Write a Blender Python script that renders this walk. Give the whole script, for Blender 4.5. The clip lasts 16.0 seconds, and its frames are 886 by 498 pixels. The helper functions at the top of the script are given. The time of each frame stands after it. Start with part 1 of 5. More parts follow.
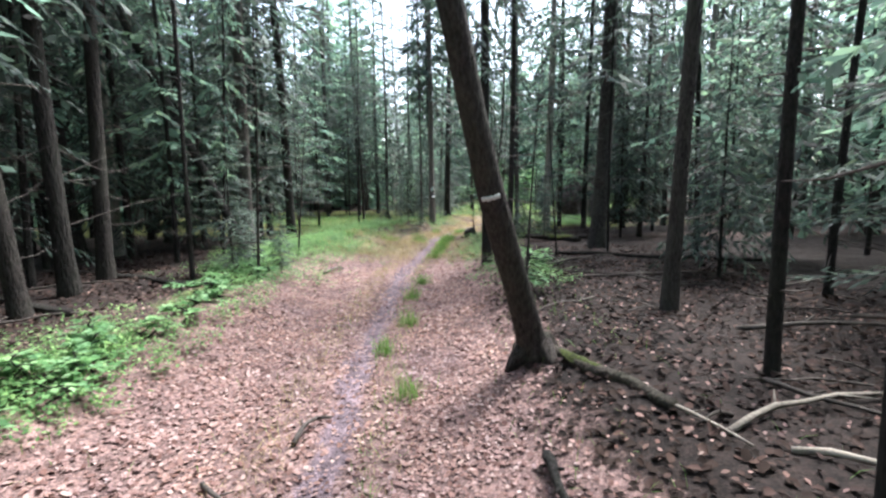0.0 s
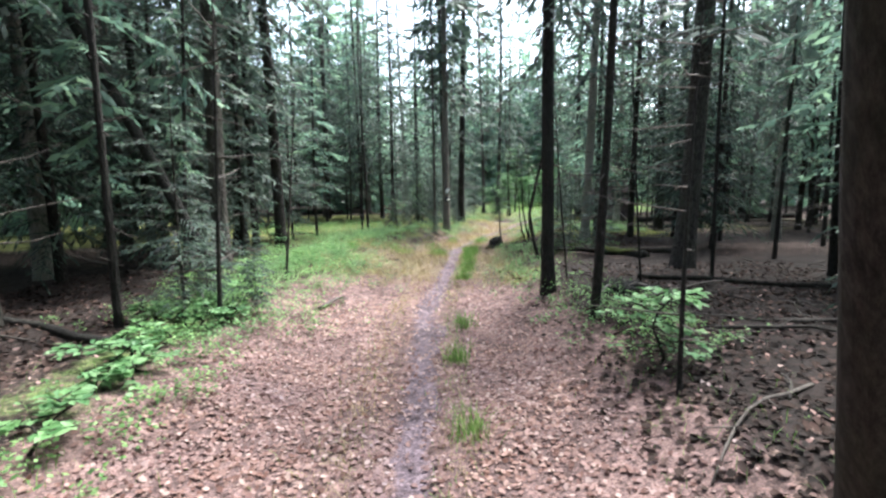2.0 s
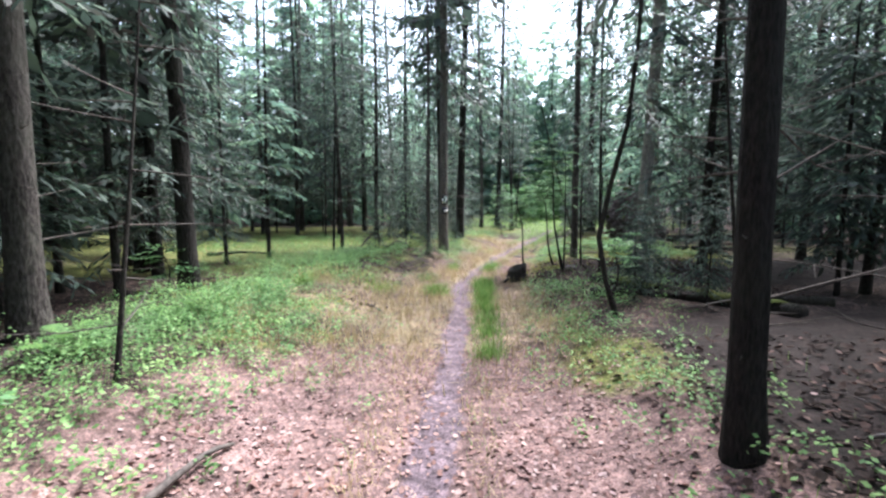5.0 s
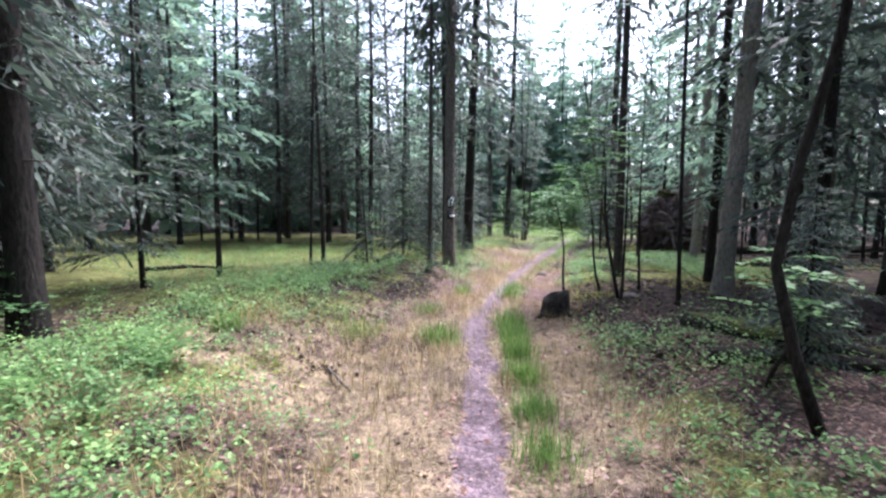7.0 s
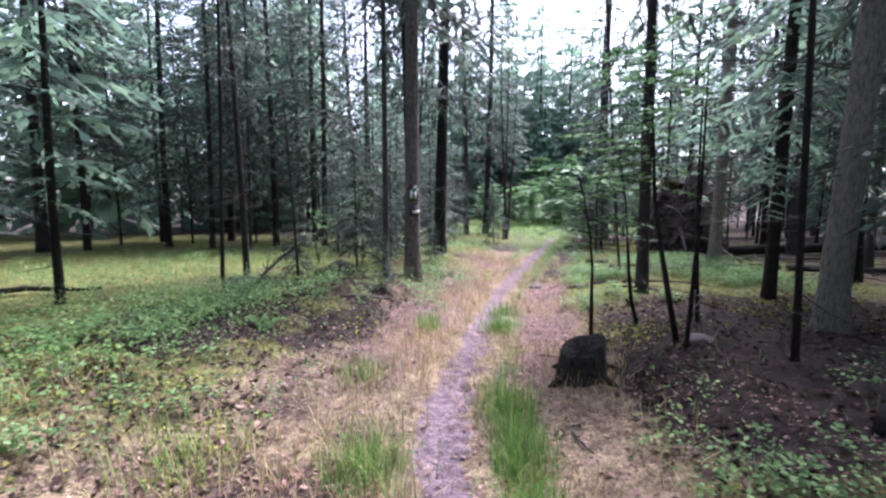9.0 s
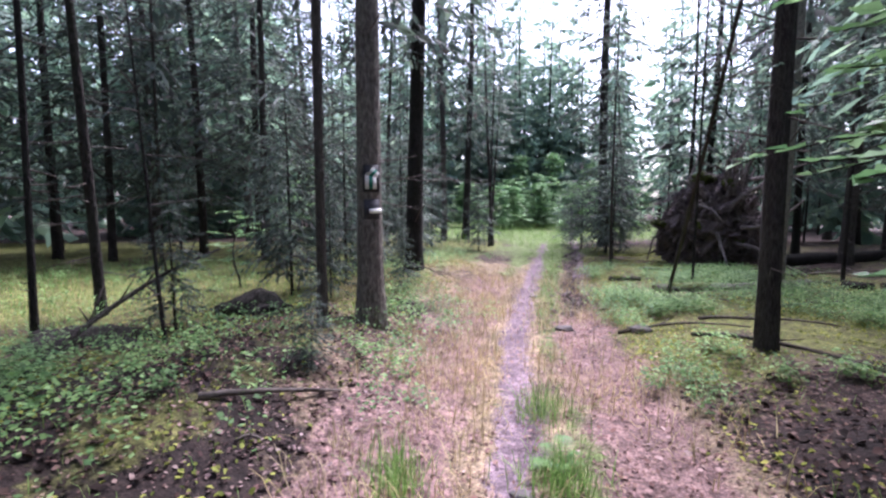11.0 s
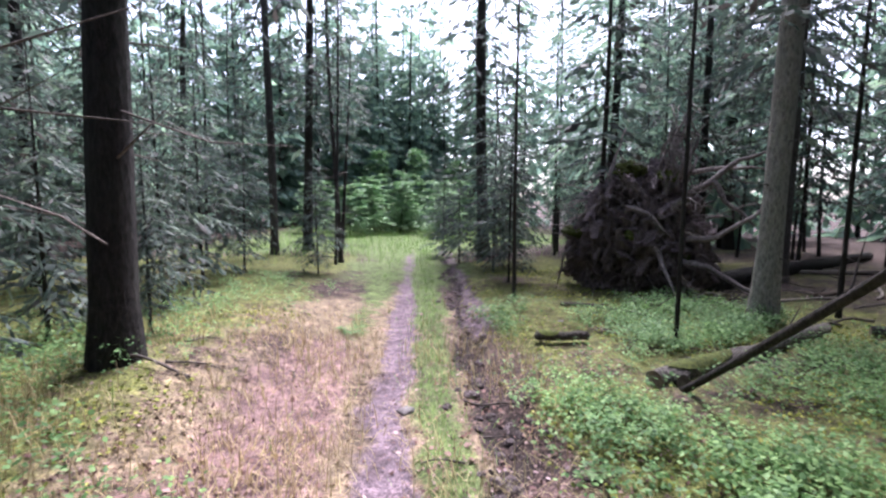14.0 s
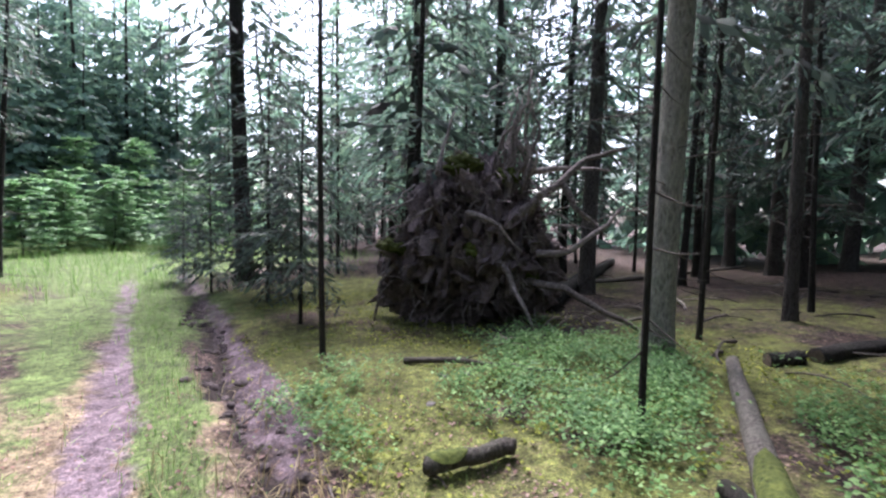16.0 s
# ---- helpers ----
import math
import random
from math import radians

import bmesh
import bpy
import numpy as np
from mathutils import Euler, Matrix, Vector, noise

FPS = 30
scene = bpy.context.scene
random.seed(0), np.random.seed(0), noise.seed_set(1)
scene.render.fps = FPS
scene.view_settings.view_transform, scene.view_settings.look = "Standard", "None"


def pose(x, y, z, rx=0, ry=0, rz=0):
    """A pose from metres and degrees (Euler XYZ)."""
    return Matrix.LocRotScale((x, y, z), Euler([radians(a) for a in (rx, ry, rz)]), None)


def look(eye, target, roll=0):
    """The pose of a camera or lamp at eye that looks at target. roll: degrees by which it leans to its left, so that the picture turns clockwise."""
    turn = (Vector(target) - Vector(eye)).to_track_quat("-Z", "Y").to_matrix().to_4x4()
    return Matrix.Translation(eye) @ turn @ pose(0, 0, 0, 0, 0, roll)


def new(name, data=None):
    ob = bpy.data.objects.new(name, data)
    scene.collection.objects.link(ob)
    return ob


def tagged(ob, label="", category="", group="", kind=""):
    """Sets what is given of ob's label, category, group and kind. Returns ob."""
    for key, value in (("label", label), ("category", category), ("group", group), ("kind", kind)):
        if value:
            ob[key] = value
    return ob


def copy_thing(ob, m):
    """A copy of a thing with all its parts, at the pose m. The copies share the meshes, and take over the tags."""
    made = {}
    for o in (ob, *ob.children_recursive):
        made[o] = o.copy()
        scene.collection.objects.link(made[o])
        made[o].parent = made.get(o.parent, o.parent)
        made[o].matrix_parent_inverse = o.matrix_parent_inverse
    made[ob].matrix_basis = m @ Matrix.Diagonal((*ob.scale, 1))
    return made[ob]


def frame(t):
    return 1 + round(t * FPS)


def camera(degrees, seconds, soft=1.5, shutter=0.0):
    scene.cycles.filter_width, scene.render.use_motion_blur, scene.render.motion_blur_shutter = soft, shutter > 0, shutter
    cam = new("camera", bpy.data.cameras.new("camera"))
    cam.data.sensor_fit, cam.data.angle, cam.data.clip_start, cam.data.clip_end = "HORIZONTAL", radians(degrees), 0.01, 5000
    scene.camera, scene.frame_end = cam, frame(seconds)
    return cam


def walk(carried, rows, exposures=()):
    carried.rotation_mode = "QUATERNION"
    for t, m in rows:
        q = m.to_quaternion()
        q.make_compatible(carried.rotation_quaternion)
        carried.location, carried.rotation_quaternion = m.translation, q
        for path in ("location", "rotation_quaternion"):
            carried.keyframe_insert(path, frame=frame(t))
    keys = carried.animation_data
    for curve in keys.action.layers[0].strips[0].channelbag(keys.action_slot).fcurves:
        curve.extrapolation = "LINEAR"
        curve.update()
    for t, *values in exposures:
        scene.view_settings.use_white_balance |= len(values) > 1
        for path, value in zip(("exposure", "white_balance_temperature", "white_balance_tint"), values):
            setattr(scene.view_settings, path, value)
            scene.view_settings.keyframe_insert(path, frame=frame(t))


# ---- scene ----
cam = camera(86.0, 16.0, soft=2.45)
PATH = [
    (0, (0.000, 0.000, 1.600), (0.003, 1.978, 1.304), -0.8),
    (0.5, (-0.156, 0.660, 1.588), (-0.170, 2.637, 1.285), -1.0),
    (1, (-0.312, 1.356, 1.576), (-0.329, 3.334, 1.280), -0.8),
    (1.5, (-0.468, 2.004, 1.540), (-0.471, 3.981, 1.237), -1.2),
    (2, (-0.588, 2.628, 1.516), (-0.585, 4.608, 1.231), -0.9),
    (2.5, (-0.720, 3.288, 1.480), (-0.706, 5.268, 1.198), -0.5),
    (3, (-0.732, 3.924, 1.456), (-0.691, 5.905, 1.181), -0.7),
    (3.5, (-0.780, 4.584, 1.432), (-0.735, 6.566, 1.167), -0.5),
    (4, (-0.792, 5.268, 1.420), (-0.733, 7.250, 1.159), -0.4),
    (6.5, (-0.816, 8.856, 1.228), (-0.778, 10.845, 1.019), 0.6),
    (7, (-0.792, 9.540, 1.192), (-0.747, 11.529, 0.983), 0.5),
    (7.5, (-0.708, 10.236, 1.144), (-0.635, 12.224, 0.935), 0.4),
    (8, (-0.636, 10.944, 1.108), (-0.542, 12.930, 0.895), 0.3),
    (8.5, (-0.540, 11.616, 1.084), (-0.422, 13.600, 0.865), 0.2),
    (11, (-0.301, 15.523, 0.927), (-0.043, 17.496, 0.721), 0.1),
    (11.5, (-0.156, 16.311, 0.888), (0.139, 18.278, 0.683), 0.2),
    (12, (0.112, 17.028, 0.888), (0.432, 18.991, 0.676), -0.0),
    (12.5, (0.287, 17.749, 0.865), (0.645, 19.706, 0.652), 0.1),
    (13, (0.545, 18.445, 0.842), (1.042, 20.372, 0.643), -0.0),
    (13.5, (0.829, 19.152, 0.865), (1.478, 21.034, 0.670), 0.2),
    (14, (1.067, 19.881, 0.857), (1.879, 21.699, 0.662), 0.6),
    (14.5, (1.327, 20.592, 0.842), (2.364, 22.293, 0.660), 1.0),
    (15, (1.575, 21.265, 0.842), (2.870, 22.779, 0.671), 1.1),
    (15.5, (1.853, 21.872, 0.803), (3.370, 23.166, 0.646), 1.6),
    (16, (2.131, 22.542, 0.748), (3.733, 23.733, 0.616), 1.4),
]
walk(cam, [(t, look(eye, target, roll)) for t, eye, target, roll in PATH], [(0, 2.72, 6000, 7), (3, 2.8, 6000, 3), (6, 2.7, 5850, 16), (8.5, 2.64, 5780, 24), (11, 2.5, 5740, 29), (13, 2.52, 5800, 26), (14.5, 2.48, 5850, 23), (16, 2.6, 5900, 19)])

# ---- world, sun, exposure ----
world = bpy.data.worlds.new("overcast_sky")
scene.world = world
world.use_nodes = True
wt = world.node_tree
sky = wt.nodes.new("ShaderNodeTexSky")
sky.sky_type = "NISHITA"
sky.sun_disc = False
sky.sun_elevation = radians(60)
sky.sun_rotation = radians(40)
sky.air_density = 1.0
sky.dust_density = 3.0
grey_sky = wt.nodes.new("ShaderNodeHueSaturation")
grey_sky.inputs["Saturation"].default_value = 0.6
wt.links.new(sky.outputs[0], grey_sky.inputs["Color"])
wt.links.new(grey_sky.outputs[0], wt.nodes["Background"].inputs[0])
wt.nodes["Background"].inputs[1].default_value = 0.095
sun = new("sun", bpy.data.lights.new("sun", "SUN"))
sun.data.energy = 2.6
sun.data.angle = radians(25)
sun.data.color = (1.0, 0.96, 0.9)
sun.matrix_world = pose(0, 0, 40, 30, 0, 140)


# ---- materials ----
def material(name, rough=0.9):
    m = bpy.data.materials.new(name)
    m.use_nodes = True
    b = m.node_tree.nodes["Principled BSDF"]
    b.inputs["Roughness"].default_value = rough
    b.inputs["Specular IOR Level"].default_value = 0.25
    return m, m.node_tree, b


def node(nt, kind, **props):
    n = nt.nodes.new(kind)
    for k, v in props.items():
        n.inputs[k.replace("_", " ")].default_value = v
    return n


def ramp(nt, fac, stops):
    r = nt.nodes.new("ShaderNodeValToRGB")
    e = r.color_ramp.elements
    e[0].position, e[0].color = stops[0][0], (*stops[0][1], 1)
    e[1].position, e[1].color = stops[-1][0], (*stops[-1][1], 1)
    for p, c in stops[1:-1]:
        e.new(p).color = (*c, 1)
    nt.links.new(fac, r.inputs[0])
    return r.outputs[0]


def mixed(nt, fac, a, b, mode="MIX"):
    m = nt.nodes.new("ShaderNodeMix")
    m.data_type, m.blend_type = "RGBA", mode
    for sock, v in ((m.inputs[0], fac), (m.inputs[6], a), (m.inputs[7], b)):
        if hasattr(v, "links"):
            nt.links.new(v, sock)
        elif isinstance(v, tuple):
            sock.default_value = (*v, 1)
        else:
            sock.default_value = v
    return m.outputs[2]


def coords(nt, random_shift=False, stretch=(1, 1, 1)):
    tc = nt.nodes.new("ShaderNodeTexCoord")
    mp = nt.nodes.new("ShaderNodeMapping")
    mp.inputs["Scale"].default_value = stretch
    nt.links.new(tc.outputs["Object"], mp.inputs[0])
    if random_shift:
        oi = nt.nodes.new("ShaderNodeObjectInfo")
        sc = nt.nodes.new("ShaderNodeVectorMath")
        sc.operation = "SCALE"
        sc.inputs[0].default_value = (37, 23, 51)
        nt.links.new(oi.outputs["Random"], sc.inputs["Scale"])
        nt.links.new(sc.outputs[0], mp.inputs["Location"])
    return mp.outputs[0]


def grain(nt, vec, scale, detail=4, rough=0.6):
    n = node(nt, "ShaderNodeTexNoise", Scale=scale, Detail=detail, Roughness=rough)
    nt.links.new(vec, n.inputs["Vector"])
    return n.outputs[0]


def bump(nt, b, height, strength, distance):
    n = node(nt, "ShaderNodeBump", Strength=strength, Distance=distance)
    nt.links.new(height, n.inputs["Height"])
    nt.links.new(n.outputs[0], b.inputs["Normal"])


def bark(name, dark, light, lichen, lichen_amount=0.5):
    m, nt, b = material(name, 0.92)
    v = coords(nt, True, (1, 1, 0.35))
    fine = grain(nt, v, 48, 8, 0.8)
    plates = node(nt, "ShaderNodeTexVoronoi", Scale=26)
    nt.links.new(v, plates.inputs["Vector"])
    big = grain(nt, coords(nt, True, (1, 1, 0.6)), 3.2, 4)
    c = ramp(nt, fine, [(0.4, dark), (0.61, light)])
    flake = ramp(nt, plates.outputs["Distance"], [(0.05, (0.55,) * 3), (0.5, (1.3,) * 3)])
    c = mixed(nt, 1.0, c, flake, "MULTIPLY")
    cl = ramp(nt, big, [(0.5 - 0.25 * lichen_amount, (0, 0, 0)), (0.72, (lichen_amount,) * 3)])
    c = mixed(nt, cl, c, lichen)
    oi = nt.nodes.new("ShaderNodeObjectInfo")
    tone = ramp(nt, oi.outputs["Random"], [(0, (0.7, 0.7, 0.72)), (1, (1.2, 1.15, 1.1))])
    c = mixed(nt, 1.0, c, tone, "MULTIPLY")
    nt.links.new(c, b.inputs["Base Color"])
    add = nt.nodes.new("ShaderNodeMath")
    nt.links.new(plates.outputs["Distance"], add.inputs[0])
    nt.links.new(fine, add.inputs[1])
    bump(nt, b, add.outputs[0], 1.0, 0.02)
    return m


def leafy(name, stops, rough=0.6, through_light=0.35, by_object=True, gloss=0.25):
    """Thin leaves and needles: colour varies from piece to piece, some light comes through."""
    m, nt, b = material(name, rough)
    b.inputs["Specular IOR Level"].default_value = gloss
    g = nt.nodes.new("ShaderNodeNewGeometry")
    c = ramp(nt, g.outputs["Random Per Island"], stops)
    big = grain(nt, coords(nt, by_object), 1.3, 3)
    tone = ramp(nt, big, [(0.3, (0.72, 0.75, 0.8)), (0.7, (1.25, 1.2, 1.05))])
    c = mixed(nt, 1.0, c, tone, "MULTIPLY")
    nt.links.new(c, b.inputs["Base Color"])
    tr = nt.nodes.new("ShaderNodeBsdfTranslucent")
    nt.links.new(c, tr.inputs[0])
    mx = nt.nodes.new("ShaderNodeMixShader")
    mx.inputs[0].default_value = through_light
    nt.links.new(b.outputs[0], mx.inputs[1])
    nt.links.new(tr.outputs[0], mx.inputs[2])
    nt.links.new(mx.outputs[0], nt.nodes["Material Output"].inputs[0])
    return m


def plain(name, dark, light, scale=20, rough=0.9, relief=0.5, depth=0.01):
    m, nt, b = material(name, rough)
    v = coords(nt, True)
    n = grain(nt, v, scale, 6, 0.65)
    c = ramp(nt, n, [(0.3, dark), (0.7, light)])
    big = grain(nt, v, scale / 8, 3)
    c = mixed(nt, 1.0, c, ramp(nt, big, [(0.3, (0.75,) * 3), (0.7, (1.2,) * 3)]), "MULTIPLY")
    oi = nt.nodes.new("ShaderNodeObjectInfo")
    c = mixed(nt, 1.0, c, ramp(nt, oi.outputs["Random"], [(0, (0.68,) * 3), (1, (1.32,) * 3)]), "MULTIPLY")
    nt.links.new(c, b.inputs["Base Color"])
    bump(nt, b, n, relief, depth)
    return m


BARK = bark("spruce_bark", (0.018, 0.015, 0.014), (0.080, 0.070, 0.066), (0.096, 0.100, 0.080), 0.4)
# near-black bark for most trunks, poles and logs
BARK_DARK = bark("dark_bark", (0.008, 0.007, 0.007), (0.034, 0.028, 0.026), (0.045, 0.051, 0.036), 0.35)
BARK_MARKED = bark("flaky_spruce_bark", (0.043, 0.037, 0.034), (0.170, 0.153, 0.140), (0.162, 0.162, 0.136), 0.5)
BARK_GREY = bark("grey_smooth_bark", (0.119, 0.111, 0.102), (0.255, 0.238, 0.217), (0.178, 0.196, 0.153), 0.5)
BARK_BROWN = bark("brown_beech_bark", (0.019, 0.016, 0.014), (0.068, 0.054, 0.050), (0.072, 0.080, 0.048), 0.35)
BARK_PEEL = bark("peeling_mottled_bark", (0.01, 0.009, 0.008), (0.05, 0.043, 0.04), (0.16, 0.15, 0.135), 0.32)
TWIG = plain("dead_twig", (0.04, 0.033, 0.03), (0.12, 0.10, 0.09), 30)
TWIG_PALE = plain("pale_dry_wood", (0.140, 0.119, 0.098), (0.294, 0.252, 0.217), 30)
WOOD_CUT = plain("weathered_cut_wood", (0.060, 0.047, 0.038), (0.170, 0.128, 0.098), 40)
SOIL = plain("peaty_root_soil", (0.016, 0.012, 0.013), (0.23, 0.18, 0.185), 11, 0.95, 0.9, 0.03)
ROOT = plain("weathered_root", (0.06, 0.048, 0.046), (0.29, 0.245, 0.235), 24, 0.9, 0.8, 0.012)
MOSS = plain("cushion_moss", (0.019, 0.028, 0.008), (0.105, 0.121, 0.028), 34, 0.95, 0.9, 0.015)
STONE = plain("grey_field_stone", (0.06, 0.052, 0.052), (0.17, 0.15, 0.148), 14, 0.85)
NEEDLES = leafy("spruce_needles", [(0, (0.062, 0.055, 0.053)), (0.25, (0.037, 0.053, 0.048)), (0.7, (0.070, 0.104, 0.088)), (1, (0.132, 0.180, 0.132))], 0.55, 0.4, True, 0.25)
# paler copy of the needles: glow and haze of far foliage painted in
NEEDLES_LIGHTENED = leafy("lightened_needles", [(0, (0.09, 0.145, 0.125)), (0.6, (0.18, 0.29, 0.225)), (1, (0.29, 0.425, 0.29))], 0.5, 0.6, True, 0.2)
BROADLEAF = leafy("beech_leaves", [(0, (0.078, 0.180, 0.074)), (0.6, (0.156, 0.295, 0.126)), (1, (0.250, 0.394, 0.210))], 0.45, 0.4)
BILBERRY = leafy("bilberry_leaves", [(0, (0.05, 0.115, 0.04)), (0.6, (0.14, 0.26, 0.09)), (1, (0.27, 0.42, 0.175))], 0.55, 0.4, False, 0.2)
GRASS = leafy("green_grass", [(0, (0.075, 0.155, 0.035)), (0.6, (0.15, 0.275, 0.07)), (1, (0.26, 0.37, 0.13))], 0.6, 0.35, False, 0.15)
STRAW = leafy("dry_grass", [(0, (0.189, 0.142, 0.077)), (0.5, (0.327, 0.258, 0.142)), (1, (0.430, 0.378, 0.215))], 0.75, 0.25, False, 0.15)
# dark brown leaves, with the shade of the wood put into their colour
DARKENED_LITTER = leafy("darkened_fallen_leaves", [(0, (0.012, 0.008, 0.007)), (0.7, (0.04, 0.025, 0.022)), (0.93, (0.075, 0.046, 0.042)), (1, (0.17, 0.112, 0.105))], 0.8, 0.05, False, 0.12)
LITTER = leafy("fallen_beech_leaves", [(0, (0.11, 0.055, 0.048)), (0.3, (0.2, 0.118, 0.11)), (0.75, (0.3, 0.196, 0.19)), (1, (0.4, 0.295, 0.285))], 0.75, 0.12, False, 0.15)
MOSS_TIPS = leafy("moss_tips", [(0, (0.06, 0.08, 0.015)), (0.6, (0.19, 0.215, 0.045)), (1, (0.36, 0.37, 0.095))], 0.8, 0.2, False, 0.1)
CRUMBS = leafy("needle_litter", [(0, (0.051, 0.027, 0.024)), (0.5, (0.152, 0.086, 0.075)), (1, (0.291, 0.208, 0.184))], 0.8, 0.1, False)
FERN = leafy("fern_fronds", [(0, (0.060, 0.136, 0.043)), (1, (0.136, 0.246, 0.076))], 0.5, 0.35)
WHITE = plain("white_trail_paint", (0.496, 0.496, 0.480), (0.656, 0.656, 0.640), 30, 0.7, 0.3, 0.004)
GREEN = plain("green_trail_paint", (0.007, 0.105, 0.075), (0.015, 0.165, 0.120), 30, 0.7, 0.3, 0.004)
BLACK = plain("black_trail_paint", (0.012, 0.012, 0.016), (0.04, 0.04, 0.05), 30, 0.7, 0.3, 0.004)


def ground_material():
    m, nt, b = material("forest_floor", 0.95)
    tc = nt.nodes.new("ShaderNodeTexCoord")
    v = tc.outputs["Object"]

    def mask(name):
        a = nt.nodes.new("ShaderNodeAttribute")
        a.attribute_name = name
        s = nt.nodes.new("ShaderNodeSeparateColor")
        nt.links.new(a.outputs["Color"], s.inputs[0])
        return s.outputs

    one, two = mask("cover_a"), mask("cover_b")
    edge = grain(nt, v, 6, 7, 0.75)

    def rough_edge(sock):
        ad = nt.nodes.new("ShaderNodeMath")
        nt.links.new(sock, ad.inputs[0])
        nt.links.new(edge, ad.inputs[1])
        return ramp(nt, ad.outputs[0], [(0.78, (0, 0, 0)), (1.02, (1, 1, 1))])

    chips = node(nt, "ShaderNodeTexVoronoi", Scale=44)
    nt.links.new(v, chips.inputs["Vector"])
    hue = nt.nodes.new("ShaderNodeSeparateColor")
    nt.links.new(chips.outputs["Color"], hue.inputs[0])
    fine = grain(nt, v, 70, 5, 0.7)
    mid = grain(nt, v, 2.2, 5, 0.6)
    bits = node(nt, "ShaderNodeTexVoronoi", Scale=95)
    nt.links.new(v, bits.inputs["Vector"])
    speck = nt.nodes.new("ShaderNodeSeparateColor")
    nt.links.new(bits.outputs["Color"], speck.inputs[0])
    coarse = grain(nt, v, 17, 6, 0.7)
    litter = ramp(nt, hue.outputs[0], [(0, (0.02, 0.014, 0.013)), (0.5, (0.06, 0.039, 0.035)), (0.85, (0.13, 0.086, 0.075)), (1, (0.26, 0.185, 0.165))])
    gravel = ramp(nt, fine, [(0.3, (0.115, 0.083, 0.1)), (0.7, (0.29, 0.22, 0.262))])
    moss = ramp(nt, fine, [(0.25, (0.045, 0.055, 0.015)), (0.5, (0.15, 0.165, 0.05)), (0.75, (0.33, 0.335, 0.105))])
    # mud of the rut; also paints the shade on the wood floor
    mud_and_shade = ramp(nt, fine, [(0.3, (0.014, 0.01, 0.009)), (0.7, (0.052, 0.036, 0.033))])
    straw = ramp(nt, fine, [(0.3, (0.14, 0.105, 0.072)), (0.7, (0.4, 0.315, 0.215))])
    turf = ramp(nt, fine, [(0.3, (0.06, 0.09, 0.03)), (0.7, (0.19, 0.25, 0.09))])
    needle = ramp(nt, fine, [(0.3, (0.125, 0.078, 0.074)), (0.7, (0.34, 0.226, 0.218))])
    c = mixed(nt, rough_edge(one[0]), litter, straw)
    c = mixed(nt, rough_edge(two[1]), c, needle)
    c = mixed(nt, rough_edge(one[1]), c, moss)
    c = mixed(nt, rough_edge(two[2]), c, turf)
    c = mixed(nt, rough_edge(two[0]), c, mud_and_shade)
    c = mixed(nt, rough_edge(one[2]), c, gravel)
    c = mixed(nt, 1.0, c, ramp(nt, mid, [(0.3, (0.5, 0.5, 0.5)), (0.7, (0.92, 0.92, 0.92))]), "MULTIPLY")
    c = mixed(nt, 1.0, c, ramp(nt, grain(nt, v, 6.5, 5, 0.7), [(0.36, (0.62, 0.6, 0.58)), (0.5, (1, 1, 1)), (0.64, (1.4, 1.4, 1.36))]), "MULTIPLY")
    c = mixed(nt, 1.0, c, ramp(nt, coarse, [(0.34, (0.5, 0.5, 0.5)), (0.52, (1, 1, 1)), (0.7, (1.45, 1.4, 1.35))]), "MULTIPLY")
    c = mixed(nt, 1.0, c, ramp(nt, speck.outputs[0], [(0, (0.55, 0.5, 0.48)), (0.5, (1, 1, 1)), (1, (1.35, 1.3, 1.25))]), "MULTIPLY")
    nt.links.new(c, b.inputs["Base Color"])
    add = nt.nodes.new("ShaderNodeMath")
    nt.links.new(coarse, add.inputs[0])
    nt.links.new(speck.outputs[1], add.inputs[1])
    bump(nt, b, add.outputs[0], 0.8, 0.02)
    return m


FLOOR = ground_material()


# ---- lie of the land ----
def table(rows, y):
    return np.interp(y, [a for a, _ in rows], [b for _, b in rows])


def smooth(a, b, x):
    u = np.clip((x - a) / (b - a), 0, 1)
    return u * u * (3 - 2 * u)


TRAIL_X = [(-60, 3), (-20, 0.8), (-5, -0.1), (0, -0.45), (2, -0.72), (5, -0.79), (9, -0.81), (11.6, -0.54), (15.5, -0.22), (17, 0.16), (18.4, 0.58), (20, 1.0), (22.5, 1.85), (40, 8.6), (300, 110)]
TRAIL_Z = [(-300, 0.3), (-10, 0.05), (0, -0.08), (4.6, -0.15), (11.6, -0.32), (16, -0.40), (20, -0.56), (23, -0.66), (32, -0.8), (40, -0.95), (300, -0.95)]
BANK_L = [(0, 0.28), (16, 0.28), (21, 0.2), (40, 0.1)]
BANK_R = [(0, 0.3), (11, 0.3), (18, 0.16), (24, 0.06), (40, 0.05)]


def offset(x, y):
    return x - table(TRAIL_X, y)


def rut(x, y):
    """The cut wheel rut to the right of the trail, 0 to 1."""
    c = table([(20, 0.62), (23, 0.77), (26, 0.92), (33, 1.1)], y) + 0.07 * np.sin(2.3 * y) + 0.05 * np.sin(5.1 * y + 1)
    d = offset(x, y) + 0.05 * np.sin(11 * y + 5 * x)
    return np.exp(-((d - c) / 0.17) ** 2) * (0.75 + 0.25 * np.sin(3.1 * y + 2)) * smooth(20.5, 22.5, y) * (1 - smooth(36, 40, y))


